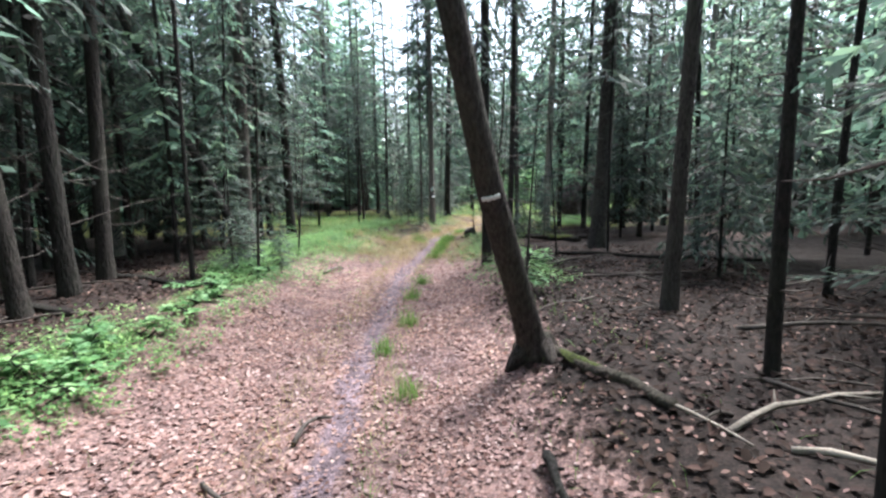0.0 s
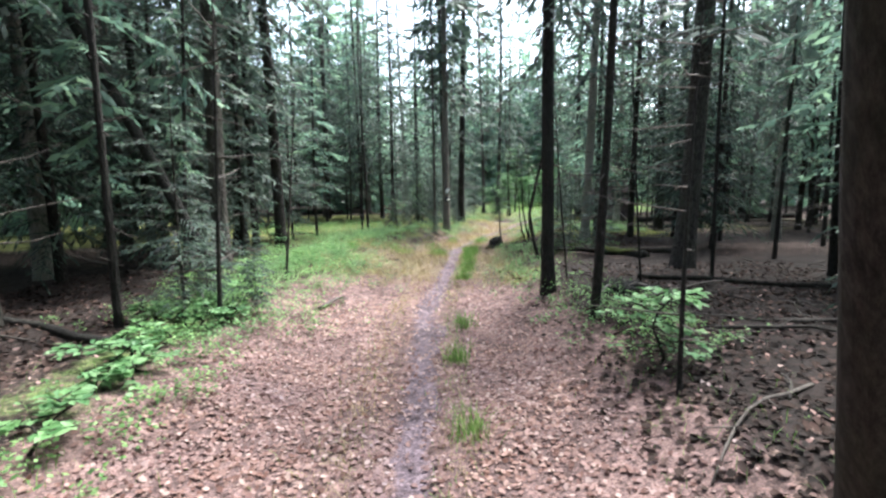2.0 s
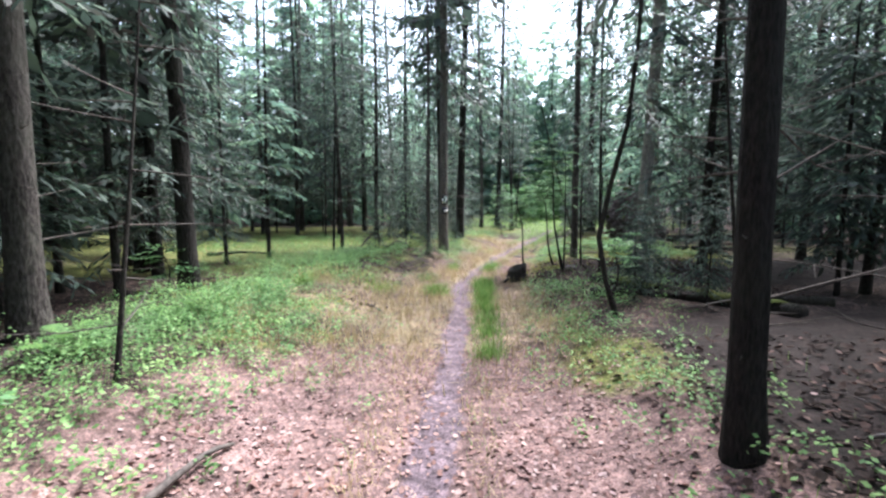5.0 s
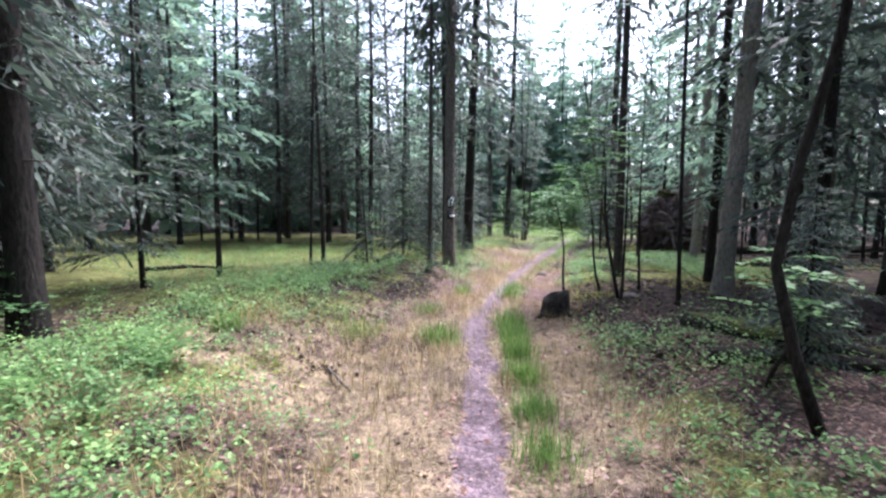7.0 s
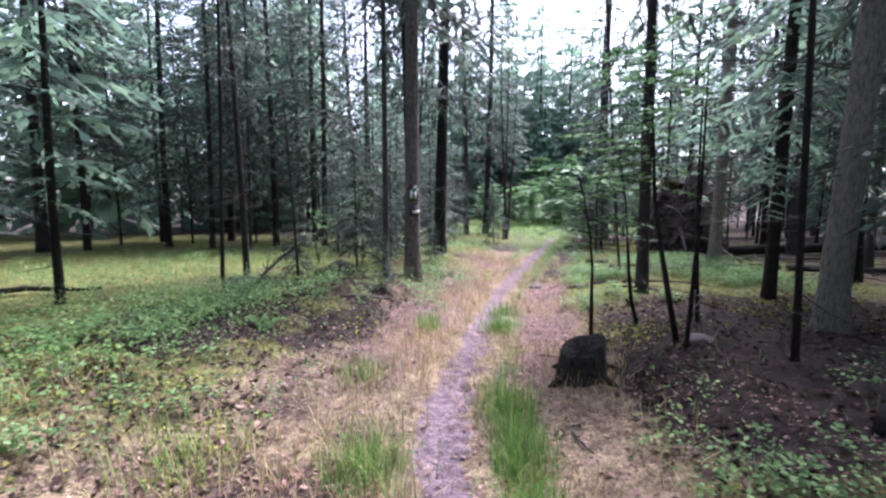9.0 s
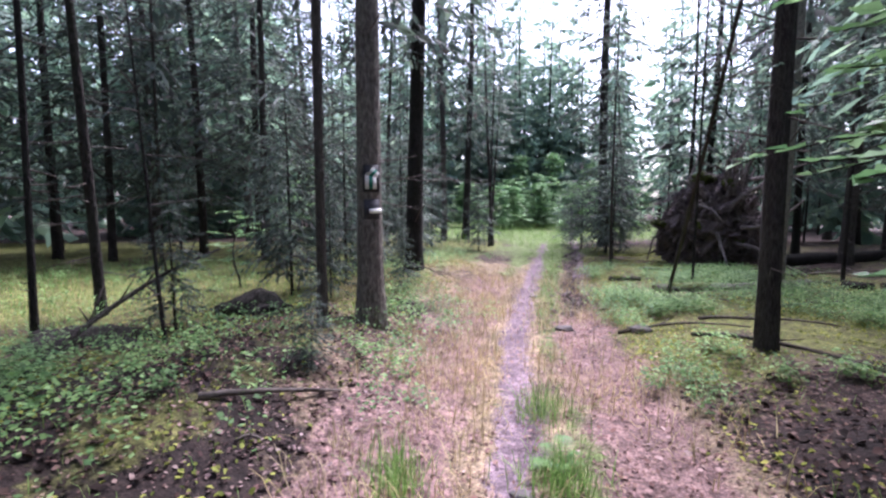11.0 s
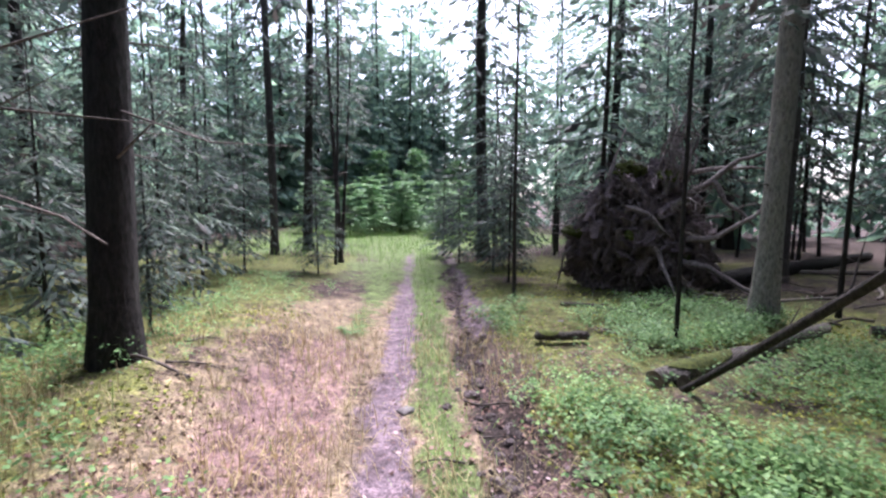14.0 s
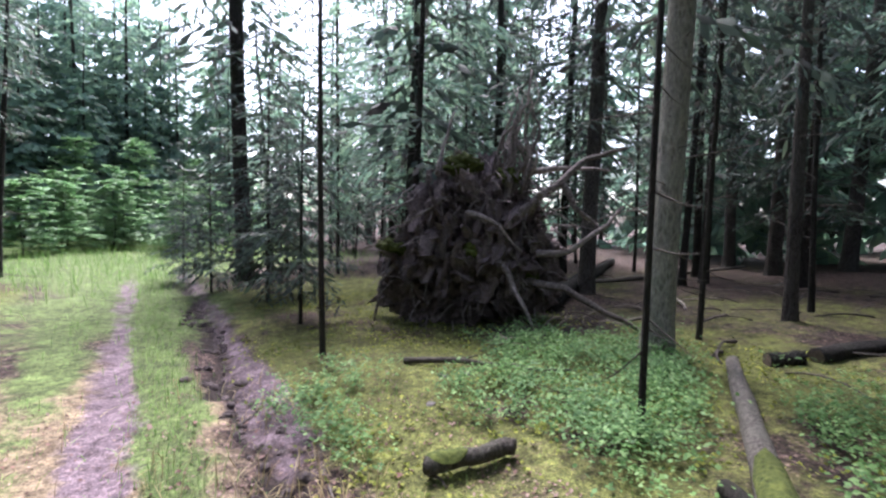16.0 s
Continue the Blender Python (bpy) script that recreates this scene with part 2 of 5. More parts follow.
def lumps(x, y):
    x, y = np.asarray(x, float), np.asarray(y, float)
    return (np.sin(1.7 * x + 0.6 * y) * np.sin(1.3 * y - 0.8 * x + 1) * 0.5 + np.sin(4.1 * x - 2.2 * y + 2) * np.sin(3.7 * y + 1.9 * x) * 0.3
            + np.sin(9.3 * x + 4.4 * y) * np.sin(8.1 * y - 5.2 * x + 0.5) * 0.2)


def height(x, y):
    d = offset(x, y)
    z = table(TRAIL_Z, y)
    z = z + np.where(d < 0, table(BANK_L, y) * smooth(0.9, 2.4, -d), table(BANK_R, y) * smooth(0.7, 2.2, d))
    z = z + 0.22 * np.exp(-((d + 1.7) / 0.8) ** 2) * smooth(17, 19.5, y) * (1 - smooth(25, 28, y))
    off = smooth(0.3, 2.0, np.abs(d))
    z = z + lumps(x, y) * (0.012 + 0.05 * off) - 0.03 * np.exp(-(d / 0.2) ** 2)
    z = z - 0.1 * rut(x, y)
    far = np.hypot(np.asarray(x) - 2, np.asarray(y) - 15)
    return z + smooth(45, 200, far) * 1.5


def put(x, y, dz=0.0):
    return Vector((x, y, float(height(x, y)) + dz))


# ---- mesh helpers ----
def mesh(name, verts, faces, mat, flat=False):
    me = bpy.data.meshes.new(name)
    me.from_pydata(verts, [], faces)
    me.materials.append(mat)
    if not flat:
        me.polygons.foreach_set("use_smooth", [True] * len(me.polygons))
    me.update()
    return me


def part(name, data, parent, label=""):
    ob = new(name, data)
    ob.parent = parent
    return tagged(ob, label)


def side_axes(d):
    d = d.normalized()
    u = d.cross(Vector((0, 0, 1)) if abs(d.z) < 0.95 else Vector((1, 0, 0))).normalized()
    return u, d.cross(u)


def tube(V, F, points, radii, sides=8, wobble=0.0, seed=0, cap=True):
    """A tapering round limb through the points, added to V and F."""
    base = len(V)
    n = len(points)
    u = None
    for i, (p, r) in enumerate(zip(points, radii)):
        d = points[min(i + 1, n - 1)] - points[max(i - 1, 0)]
        if u is None:
            u, w = side_axes(d)
        else:
            u = (u - d.normalized() * u.dot(d.normalized())).normalized()
            w = d.normalized().cross(u)
        for k in range(sides):
            a = 2 * math.pi * k / sides
            q = r
            if wobble:
                q *= 1 + wobble * noise.noise(Vector((math.cos(a) * 1.7, math.sin(a) * 1.7 + seed, i * 0.5)))
            V.append(p + u * (math.cos(a) * q) + w * (math.sin(a) * q))
    for i in range(n - 1):
        for k in range(sides):
            a, b = base + i * sides + k, base + i * sides + (k + 1) % sides
            F.append((a, b, b + sides, a + sides))
    if cap:
        F.append(tuple(base + k for k in range(sides))[::-1])
        F.append(tuple(base + (n - 1) * sides + k for k in range(sides)))


def trunk_mesh(name, r, h, mat, rng, sides=10, stubs=40, twig=0.5, flare=1.5, bare_to=7.0, bow=0.1, wob=0.16):
    V, F = [], []
    rings = 16
    ph = rng.uniform(0, 6)
    pts, rad = [], []
    for i in range(rings + 1):
        u = (i / rings) ** 1.6
        z = -0.25 + u * (h + 0.25)
        pts.append(Vector((bow * math.sin(z * 0.35 + ph) - bow * math.sin(ph), bow * math.cos(z * 0.27 + ph) - bow * math.cos(ph), z)))
        rad.append(r * max(0.06, (1 - max(z, 0) / h) ** 0.8) * (1 + (flare - 1) * math.exp(-max(z, 0) / (1.6 * r + 0.05))))
    tube(V, F, pts, rad, sides, wob, rng.uniform(0, 50))
    stem = mesh(name, V, F, mat)
    V, F = [], []
    for _ in range(stubs):
        z = rng.uniform(0.5, bare_to)
        a = rng.uniform(0, 6.28)
        k = min(int(((z + 0.25) / (h + 0.25)) ** (1 / 1.6) * rings), rings - 1)
        p = pts[k].lerp(pts[k + 1], 0.5)
        p = Vector((p.x, p.y, z))
        d = Vector((math.cos(a), math.sin(a), rng.uniform(-0.3, 0.35)))
        L = rng.uniform(0.1, 1.0) ** 2 * twig * 2 + 0.05
        e = p + d * (r * 0.8 + L)
        m = p + d * (r * 0.8 + L * 0.55) + Vector((0, 0, rng.uniform(-0.08, 0.03) * L))
        tube(V, F, [p, m, e], [0.011, 0.007, 0.003], 3, cap=False)
        if L > 0.5:
            s = Vector((-d.y, d.x, -0.2)) * rng.choice((-1, 1))
            tube(V, F, [m, m + s * L * 0.3 + d * 0.1], [0.005, 0.002], 3, cap=False)
    return stem, mesh("branchwork", V, F, TWIG)


def spray(V, F, o, d, L, rng, twigs=16, clumps=4, droop=0.35, width=0.42, fat=1.0, hang=0.6):
    """One needle branch: a thin stem and hanging side twigs, each set with small pointed needle clumps."""
    d = d.normalized()
    side = Vector((-d.y, d.x, 0)).normalized()
    pts = [o + d * (L * t) + Vector((0, 0, -droop * L * t * t + 0.08 * L * t ** 4)) for t in (0, 0.25, 0.5, 0.75, 1)]

    def at(t):
        i = min(int(t * 4), 3)
        return pts[i].lerp(pts[i + 1], t * 4 - i)

    b = len(V)
    for p, w in zip(pts[::2], (0.009, 0.007, 0.003)):
        V.extend([p - side * w, p + side * w])
    F.extend([(b, b + 1, b + 3, b + 2), (b + 2, b + 3, b + 5, b + 4)])
    up = Vector((0, 0, 1))
    for i in range(twigs):
        t = 0.1 + 0.9 * i / twigs + rng.uniform(-0.03, 0.03)
        s = 1 if i % 2 else -1
        l = L * width * (1.1 - 0.75 * t) * rng.uniform(0.6, 1.25)
        q = at(min(t, 1))
        td = (side * s * rng.uniform(0.5, 1.0) + d * rng.uniform(0.4, 0.9) + up * rng.uniform(-hang, 0.12)).normalized()
        flat = td.cross(up).normalized()
        tall = flat.cross(td)
        for k in range(clumps):
            f0, f1 = k / clumps, min((k + 1.3) / clumps, 1.1)
            a0, a1 = q + td * (l * f0), q + td * (l * f1) + up * (-0.12 * l * f1 * f1)
            w = fat * (0.012 + 0.2 * l / clumps) * (1.1 - 0.5 * f0) * rng.uniform(0.7, 1.3)
            phi = rng.uniform(-1.1, 1.1)
            ts = (flat * math.cos(phi) + tall * math.sin(phi)) * w
            m = a0.lerp(a1, 0.5) - up * (0.15 * w)
            b = len(V)
            V.extend([a0, m + ts, a1, m - ts])
            F.append((b, b + 1, b + 2, b + 3))


def crown_mesh(name, z0, z1, reach, count, mat, rng, twigs=14, clumps=3, droop=0.35, fat=1.0, low=0.6, hang=0.7, coarse_from=1.1):
    """Whorls of needle branches up the stem; above coarse_from (0 to 1) they are built plainer."""
    V, F = [], []
    for i in range(count):
        t = (i + rng.random()) / count
        if t > coarse_from and i % 2 or t > 0.6 and z1 > 16 and i % 2:
            continue
        z = z0 + (z1 - z0) * t
        a = i * 2.4 + rng.uniform(-0.5, 0.5)
        L = reach * (low + (1 - low) * min(1, t * 5)) * max(0.12, 1 - t) ** 0.7 * rng.uniform(0.6, 1.25)
        d = Vector((math.cos(a), math.sin(a), rng.uniform(-0.35, 0.15) + 0.35 * t))
        plainer = t > coarse_from
        spray(V, F, Vector((0, 0, z)), d, L, rng, 12 if plainer else twigs, 2 if plainer and clumps > 1 else clumps if not plainer else 1, droop * rng.uniform(0.6, 1.3), 0.45, fat, hang)
    return mesh(name, V, F, mat, True)


# ---- ground ----
def ground():
    def lines(a, b, step, out):
        v = list(np.arange(a, b, step))
        lo, hi, s = a, b, step
        before, after = [], [b]
        while hi - b < out:
            s *= 1.22
            lo, hi = lo - s, hi + s
            before.append(lo)
            after.append(hi)
        return np.array(before[::-1] + v + after)

    xs, ys = lines(-5.0, 9.5, 0.105, 900), lines(0.5, 32.0, 0.105, 900)
    X, Y = np.meshgrid(xs, ys)
    Z = height(X, Y)
    D = offset(X, Y)
    mud_rough = rut(X, Y) * (np.sin(23 * X + 7 * Y) * np.sin(19 * Y - 11 * X)) * 0.05
    Z = Z + mud_rough + 0.008 * np.sin(31 * X + 9 * Y) * np.sin(27 * Y - 13 * X) * smooth(0.2, 0.6, np.abs(D))
    nx, ny = len(xs), len(ys)
    idx = np.arange(nx * ny).reshape(ny, nx)
    quads = np.stack([idx[:-1, :-1], idx[:-1, 1:], idx[1:, 1:], idx[1:, :-1]], -1).reshape(-1, 4)
    me = mesh("forest_floor", np.stack([X, Y, Z], -1).reshape(-1, 3).tolist(), quads.tolist(), FLOOR)
    N = lumps(X * 0.6 + 3, Y * 0.6 - 7)
    D = D + 0.09 * lumps(X * 2.1, Y * 2.1) + 0.09 * lumps(X * 5 + 1, Y * 5)
    D = D + 0.07 * lumps(X * 1.1 + 2, Y * 1.1)
    trail = np.exp(-(D / table([(0, 0.145), (20, 0.15), (27, 0.22)], Y)) ** 2) * (1 - smooth(33, 39, Y))
    trail = np.maximum(trail, 0.85 * np.exp(-((D - table([(26, 1.1), (33, 1.25)], Y)) / 0.22) ** 2) * smooth(23.5, 26, Y) * (1 - smooth(36, 40, Y)))
    strip = np.exp(-((D + 0.42) / 0.17) ** 2) * 0.75 + np.exp(-((D - 0.3) / 0.12) ** 2) * 0.35
    straw = np.clip(strip * (0.75 + 0.9 * N) * (1 - smooth(12, 14, Y)) + smooth(10.5, 13.5, Y) * (1 - smooth(26, 30, Y)) * smooth(-4.2, -2.2, D) * (1 - smooth(0.9, 1.8, D + 0.6 * smooth(19, 21, Y))) * (0.62 + 0.5 * N), 0, 1)
    moss_l = smooth(13, 16, Y) * smooth(1.0, 1.9, -D) * (0.78 + 0.5 * N) * (1 - smooth(34, 37, Y))
    moss_r = smooth(16.5, 20, Y) * smooth(0.9, 1.5, D) * (1 - 0.4 * smooth(5.2, 8, D) - 0.2 * smooth(10, 15, D)) * (0.72 + 0.5 * N) * (1 - smooth(30, 34, Y))
    moss_r = np.maximum(moss_r, 0.8 * smooth(11.5, 13, Y) * (1 - smooth(14, 15.5, Y)) * smooth(0.9, 1.3, D) * (1 - smooth(2.2, 3.2, D)) * (0.6 + 0.6 * N))
    verge = smooth(8.5, 10.5, Y) * (1 - smooth(14, 16, Y)) * (np.exp(-((D + 1.9) / 0.8) ** 2) + np.exp(-((D - 1.6) / 0.6) ** 2)) * (0.55 + 0.9 * N)
    glade = np.exp(-(((X + 5.5) / 4.5) ** 2 + ((Y - 23.5) / 3.6) ** 2) ** 2)
    moss = np.clip(np.maximum(np.maximum(np.maximum(moss_l, moss_r), glade * 0.8), verge), 0, 1) * 0.78
    trail = trail * (0.86 + 0.45 * N) * (1 - 0.5 * smooth(23, 29, Y) * (0.7 + 0.9 * N))
    mud_and_shade = np.clip(rut(X, Y) * 0.8 + 0.7 * np.exp(-(((X - 1.0) / 0.7) ** 2 + ((Y - 3.0) / 0.8) ** 2)) * (0.6 + 0.8 * N) + 0.75 * np.exp(-(((X - 8.2) / 1.7) ** 2 + ((Y - 25.2) / 1.2) ** 2)), 0, 1)
    # beyond the rut: dark humus, deepened to paint in shade beside the track
    mud_and_shade = np.clip(mud_and_shade + 0.8 * (0.7 + 0.8 * N) * np.exp(-((D + 1.25) / 0.25) ** 2) * smooth(16, 18, Y) * (1 - smooth(21, 23, Y)) + (0.68 + 0.5 * N) * (smooth(1.5, 2.6, D) + smooth(2.9, 3.6, -D)) * (1 - smooth(10, 14, Y)), 0, 1)
    mud_and_shade = np.clip(mud_and_shade + (0.95 + 0.4 * N) * smooth(1.1, 1.7, D) * smooth(13.5, 15, Y) * (1 - smooth(17, 18.5, Y)), 0, 1)
    mud_and_shade = np.clip(mud_and_shade + (0.38 + 0.9 * N) * smooth(1.1, 1.6, -D) * (1 - smooth(3.4, 5, -D)) * smooth(13.5, 15.5, Y) * (1 - smooth(20.5, 22, Y)) + 0.35 * smooth(1.4, 2.4, D) * (1 - smooth(10, 13, Y)), 0, 1)
    needle = np.clip(0.85 * (1 - smooth(1.5, 2.4, np.abs(D + 0.2))) * (1 - smooth(10, 13, Y)) + smooth(15, 17, Y) * (1 - smooth(24, 26, Y)) * np.maximum(np.exp(-((D + 0.75) / 0.42) ** 2), np.exp(-((D - 0.75) / 0.4) ** 2) * (1 - smooth(21, 22.5, Y))) * 0.95, 0, 1)
    green = np.clip(np.exp(-((D - 0.38) / 0.17) ** 2) * smooth(10, 14, Y) * 0.5 * (0.8 + 0.8 * N) + smooth(21, 23.5, Y) * np.exp(-((D - 0.4) / 0.28) ** 2) * 0.6 * (0.75 + 1.3 * N)
                    + smooth(33, 38, Y) * np.exp(-(np.abs(D) / 8) ** 4) + smooth(26, 30, Y) * 0.6 * (0.9 + 0.6 * N) * np.exp(-(D / 2.2) ** 4) + 0.5 * (0.8 + 0.8 * N) * np.exp(-((D + 2.5) / 0.6) ** 2) * (1 - smooth(9, 12, Y))
                    + smooth(22.5, 25, Y) * np.exp(-((D + 0.55) / 0.25) ** 2) * 0.5 * (0.9 + 0.8 * N), 0, 1)
    for name, chans in (("cover_a", (straw, moss, trail)), ("cover_b", (mud_and_shade, needle, green))):
        a = me.color_attributes.new(name, "FLOAT_COLOR", "POINT")
        a.data.foreach_set("color", np.stack([c.reshape(-1) for c in chans] + [np.ones(nx * ny)], -1).reshape(-1))
    return tagged(new("ground", me), "forest floor with leaf litter, moss and a worn gravel footpath", "ground", kind="structure")


ground()


# ---- tree stock ----
rng = random.Random(11)


def stand(name, trunk, crown, label, category="tree"):
    e = new(name)
    part("trunk", trunk[0], e)
    tagged(part("branchwork", trunk[1], e), kind="stuff")
    if crown:
        part("crown", crown, e)
    return tagged(e, label, category)


def tall_stock(i, mat):
    r = random.Random(100 + i)
    return (trunk_mesh("spruce_trunk", 0.15, 20, mat, r, 10, 34, 0.9, 1.3, 8, 0.07),
            crown_mesh("spruce_crown", 3.2, 20, 2.4, 84, NEEDLES, r, 14, 3, 0.42, 0.9, 0.5, 0.9, 0.55))


def pole_stock(i):
    r = random.Random(200 + i)
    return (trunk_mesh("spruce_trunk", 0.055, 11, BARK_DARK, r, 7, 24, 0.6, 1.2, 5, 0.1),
            crown_mesh("spruce_crown", 1.6, 11, 1.45, 60, NEEDLES if i % 2 else NEEDLES_LIGHTENED, r, 11, 2, 0.32, 1.05, 0.4, 0.8, 0.5))


def bare_stock(i):
    r = random.Random(220 + i)
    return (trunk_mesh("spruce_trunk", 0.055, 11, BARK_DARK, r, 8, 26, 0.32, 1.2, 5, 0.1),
            crown_mesh("spruce_crown", 3.9, 11, 1.3, 40, NEEDLES, r, 14, 4, 0.32, 0.8, 0.5, 0.8, 1.1))


def young_stock(i):
    r = random.Random(300 + i)
    return (trunk_mesh("spruce_trunk", 0.04, 5.5, BARK_DARK, r, 6, 10, 0.4, 1.2, 2, 0.06),
            crown_mesh("spruce_crown", 0.6, 5.5, 1.5, 72, NEEDLES, r, 15, 3, 0.3, 0.9, 0.75, 0.8, 0.75))


def big_stock(i):
    r = random.Random(330 + i)
    return (trunk_mesh("spruce_trunk", 0.09, 11, BARK_DARK, r, 8, 20, 0.7, 1.3, 3, 0.06),
            crown_mesh("spruce_crown", 0.9, 11, 2.1, 84, NEEDLES, r, 26, 6, 0.36, 0.8, 0.75, 0.9, 0.55))


def far_stock(i):
    r = random.Random(350 + i)
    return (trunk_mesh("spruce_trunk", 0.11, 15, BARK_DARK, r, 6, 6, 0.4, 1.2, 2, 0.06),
            # the crown's pale colour carries the haze of the distance
            crown_mesh("spruce_crown", 0.7, 16.5, 2.5, 108, NEEDLES_LIGHTENED, r, 12, 1, 0.35, 1.1, 0.8, 1.2))


def mid_stock(i):
    r = random.Random(370 + i)
    return (trunk_mesh("spruce_trunk", 0.11, 14, BARK_DARK, r, 6, 10, 0.4, 1.2, 2, 0.06),
            crown_mesh("spruce_crown", 0.8, 14, 2.2, 82, NEEDLES_LIGHTENED, r, 15, 2, 0.38, 0.9, 0.8, 1.0, 0.6))


def fir_stock(i, z0):
    """Flat layered branches from z0 up, as a shaded fir grows them."""
    r = random.Random(420 + i)
    return (trunk_mesh("fir_trunk", 0.1, 15, BARK_DARK, r, 8, 22, 0.6, 1.3, 3, 0.06),
            crown_mesh("fir_crown", z0, 15.5, 2.7, 92, NEEDLES_LIGHTENED if i == 3 else NEEDLES, r, 18, 5, 0.3, 0.95, 0.7, 0.5, 0.5))


def low_fir_stock(i):
    r = random.Random(440 + i)
    return (trunk_mesh("fir_trunk", 0.05, 8, BARK_DARK, r, 7, 30, 0.7, 1.2, 2, 0.08),
            crown_mesh("fir_crown", 0.7, 8, 2.0, 46, NEEDLES, r, 26, 5, 0.2, 0.8, 0.8, 0.25, 0.6))


def sapling_stock(i):
    r = random.Random(400 + i)
    return trunk_mesh("sapling_stem", 0.022, 4.5, BARK_DARK, r, 5, 16, 0.4, 1.2, 3.8, 0.12), None


TALL = [stand("spruce_tree", *tall_stock(i, (BARK_DARK, BARK, BARK)[i % 3]), "tall spruce with a bare brown trunk and dead twigs") for i in range(4)]
GREY = [stand("fir_tree", *tall_stock(7, BARK_GREY), "tall fir with a smooth pale grey trunk")]
POLE = [stand("spruce_pole_tree", *pole_stock(i), "slender dark spruce with bare lower stem") for i in range(3)]
BARE = [stand("spruce_pole_tree", *bare_stock(i), "slender dark spruce with dead twigs on a bare stem") for i in range(3)]
YOUNG = [stand("young_spruce", *young_stock(i), "young spruce with drooping grey-green branches") for i in range(4)]
BIG = [stand("spruce_tree", *big_stock(i), "spruce with dense drooping branches almost to the ground") for i in range(2)]
FAR = [stand("distant_spruce", *far_stock(i), "dense distant spruce with branches to the ground") for i in range(4)]
MID = [stand("distant_spruce", *mid_stock(i), "dense distant spruce with branches to the ground") for i in range(2)]
FIR = [stand("fir_tree", *fir_stock(i, 1.5 + 0.4 * (i // 2)), "shaded fir with flat layered branches above a thin stem") for i in range(4)]
LOW_FIR = [stand("young_fir", *low_fir_stock(i), "young fir with long flat grey-green sprays and dead twigs") for i in range(2)]
STEM = [stand("dead_sapling", *sapling_stock(i), "thin dark leafless sapling stem", "sapling") for i in range(2)]
taken = []
used = set()


def plant(stock, i, x, y, rs, hs, lean=(0, 0), group=""):
    """Sets a tree of the stock on the ground: the first one itself, then copies."""
    src = stock[i % len(stock)]
    m = pose(x, y, float(height(x, y)) - 0.03, lean[0], lean[1], rng.uniform(0, 360))
    if src.name in used:
        keep = src.scale.copy()
        src.scale = (rs, rs, hs)
        ob = copy_thing(src, m)
        src.scale = keep
    else:
        used.add(src.name)
        src.matrix_basis = m @ Matrix.Diagonal((rs, rs, hs, 1))
        ob = src
    if group:
        tagged(ob, group=group)
    taken.append((x, y))
    return ob


# trees beside the track: x, y, radius at the base, stock
NEAR_TALL = [(0.87, 9.05, 0.09), (3.46, 10.5, 0.175), (2.53, 5.15, 0.085), (-6.2, 15.8, 0.18), (-5.02, 6.26, 0.115), (-8.1, 8.9, 0.2), (-4.6, 11.2, 0.15), (-0.4, 21.8, 0.115),
             (0.27, 23.9, 0.15), (3.05, 19.2, 0.085), (10.97, 25.7, 0.15), (8.0, 32.4, 0.18), (3.3, 35.6, 0.15), (2.2, 34.3, 0.12), (10.2, 22.55, 0.085), (13.5, 24.5, 0.08),
             (14.4, 24.2, 0.1), (20, 21.3, 0.2), (19.4, 24.2, 0.17), (-11.1, 26.9, 0.15), (7.5, 20.3, 0.16), (-0.84, 19.9, 0.046)]
NEAR_GREY = [(7.12, 23.6, 0.145), (3.64, 16.6, 0.13), (-7.2, 10.4, 0.14)]
NEAR_POLE = [(1.06, 7.65, 0.05), (4.5, 5.4, 0.05), (-4.0, 7.46, 0.04), (-3.58, 20.4, 0.035), (-3.5, 21.35, 0.06), (8.4, 23.4, 0.035), (11.1, 22.3, 0.045), (3.62, 32.0, 0.07), (3.4, 31.6, 0.04), (4.6, 36.4, 0.07),
             (5.2, 23.25, 0.024), (5.2, 26.3, 0.032), (3.3, 9.35, 0.03), (2.46, 15.64, 0.028), (2.35, 3.23, 0.05)]
NEAR_STEM = [(1.9, 16.14, 1.0), (2.51, 16.94, 1.2), (1.02, 5.7, 0.9), (-2.2, 19.9, 0.9), (1.3, 9.7, 0.8), (2.3, 9.4, 0.9), (-3.0, 7.6, 1.3), (-3.1, 10.1, 1.1)]
for k, (x, y, r) in enumerate(NEAR_TALL):
    plant(TALL, k, x, y, r / 0.15, rng.uniform(0.9, 1.1), (rng.uniform(-1, 1), rng.uniform(-1, 1)), "spruces along the track")
for k, (x, y, r) in enumerate(NEAR_GREY):
    plant(GREY, 0, x, y, r / 0.15, rng.uniform(0.9, 1.1), (0, 1.5 * (-1) ** k), "firs along the track")
for k, (x, y, r) in enumerate(NEAR_POLE):
    plant(BARE, k, x, y, r / 0.055, rng.uniform(0.8, 1.1), (rng.uniform(-0.9, 0.9), rng.uniform(-0.9, 0.9)), "slender spruces along the track")
for k, (x, y, r) in enumerate(NEAR_STEM):
    plant(STEM, k, x, y, r, rng.uniform(0.6, 0.9), (rng.uniform(-5, 5), rng.uniform(-5, 5)), "dead saplings")
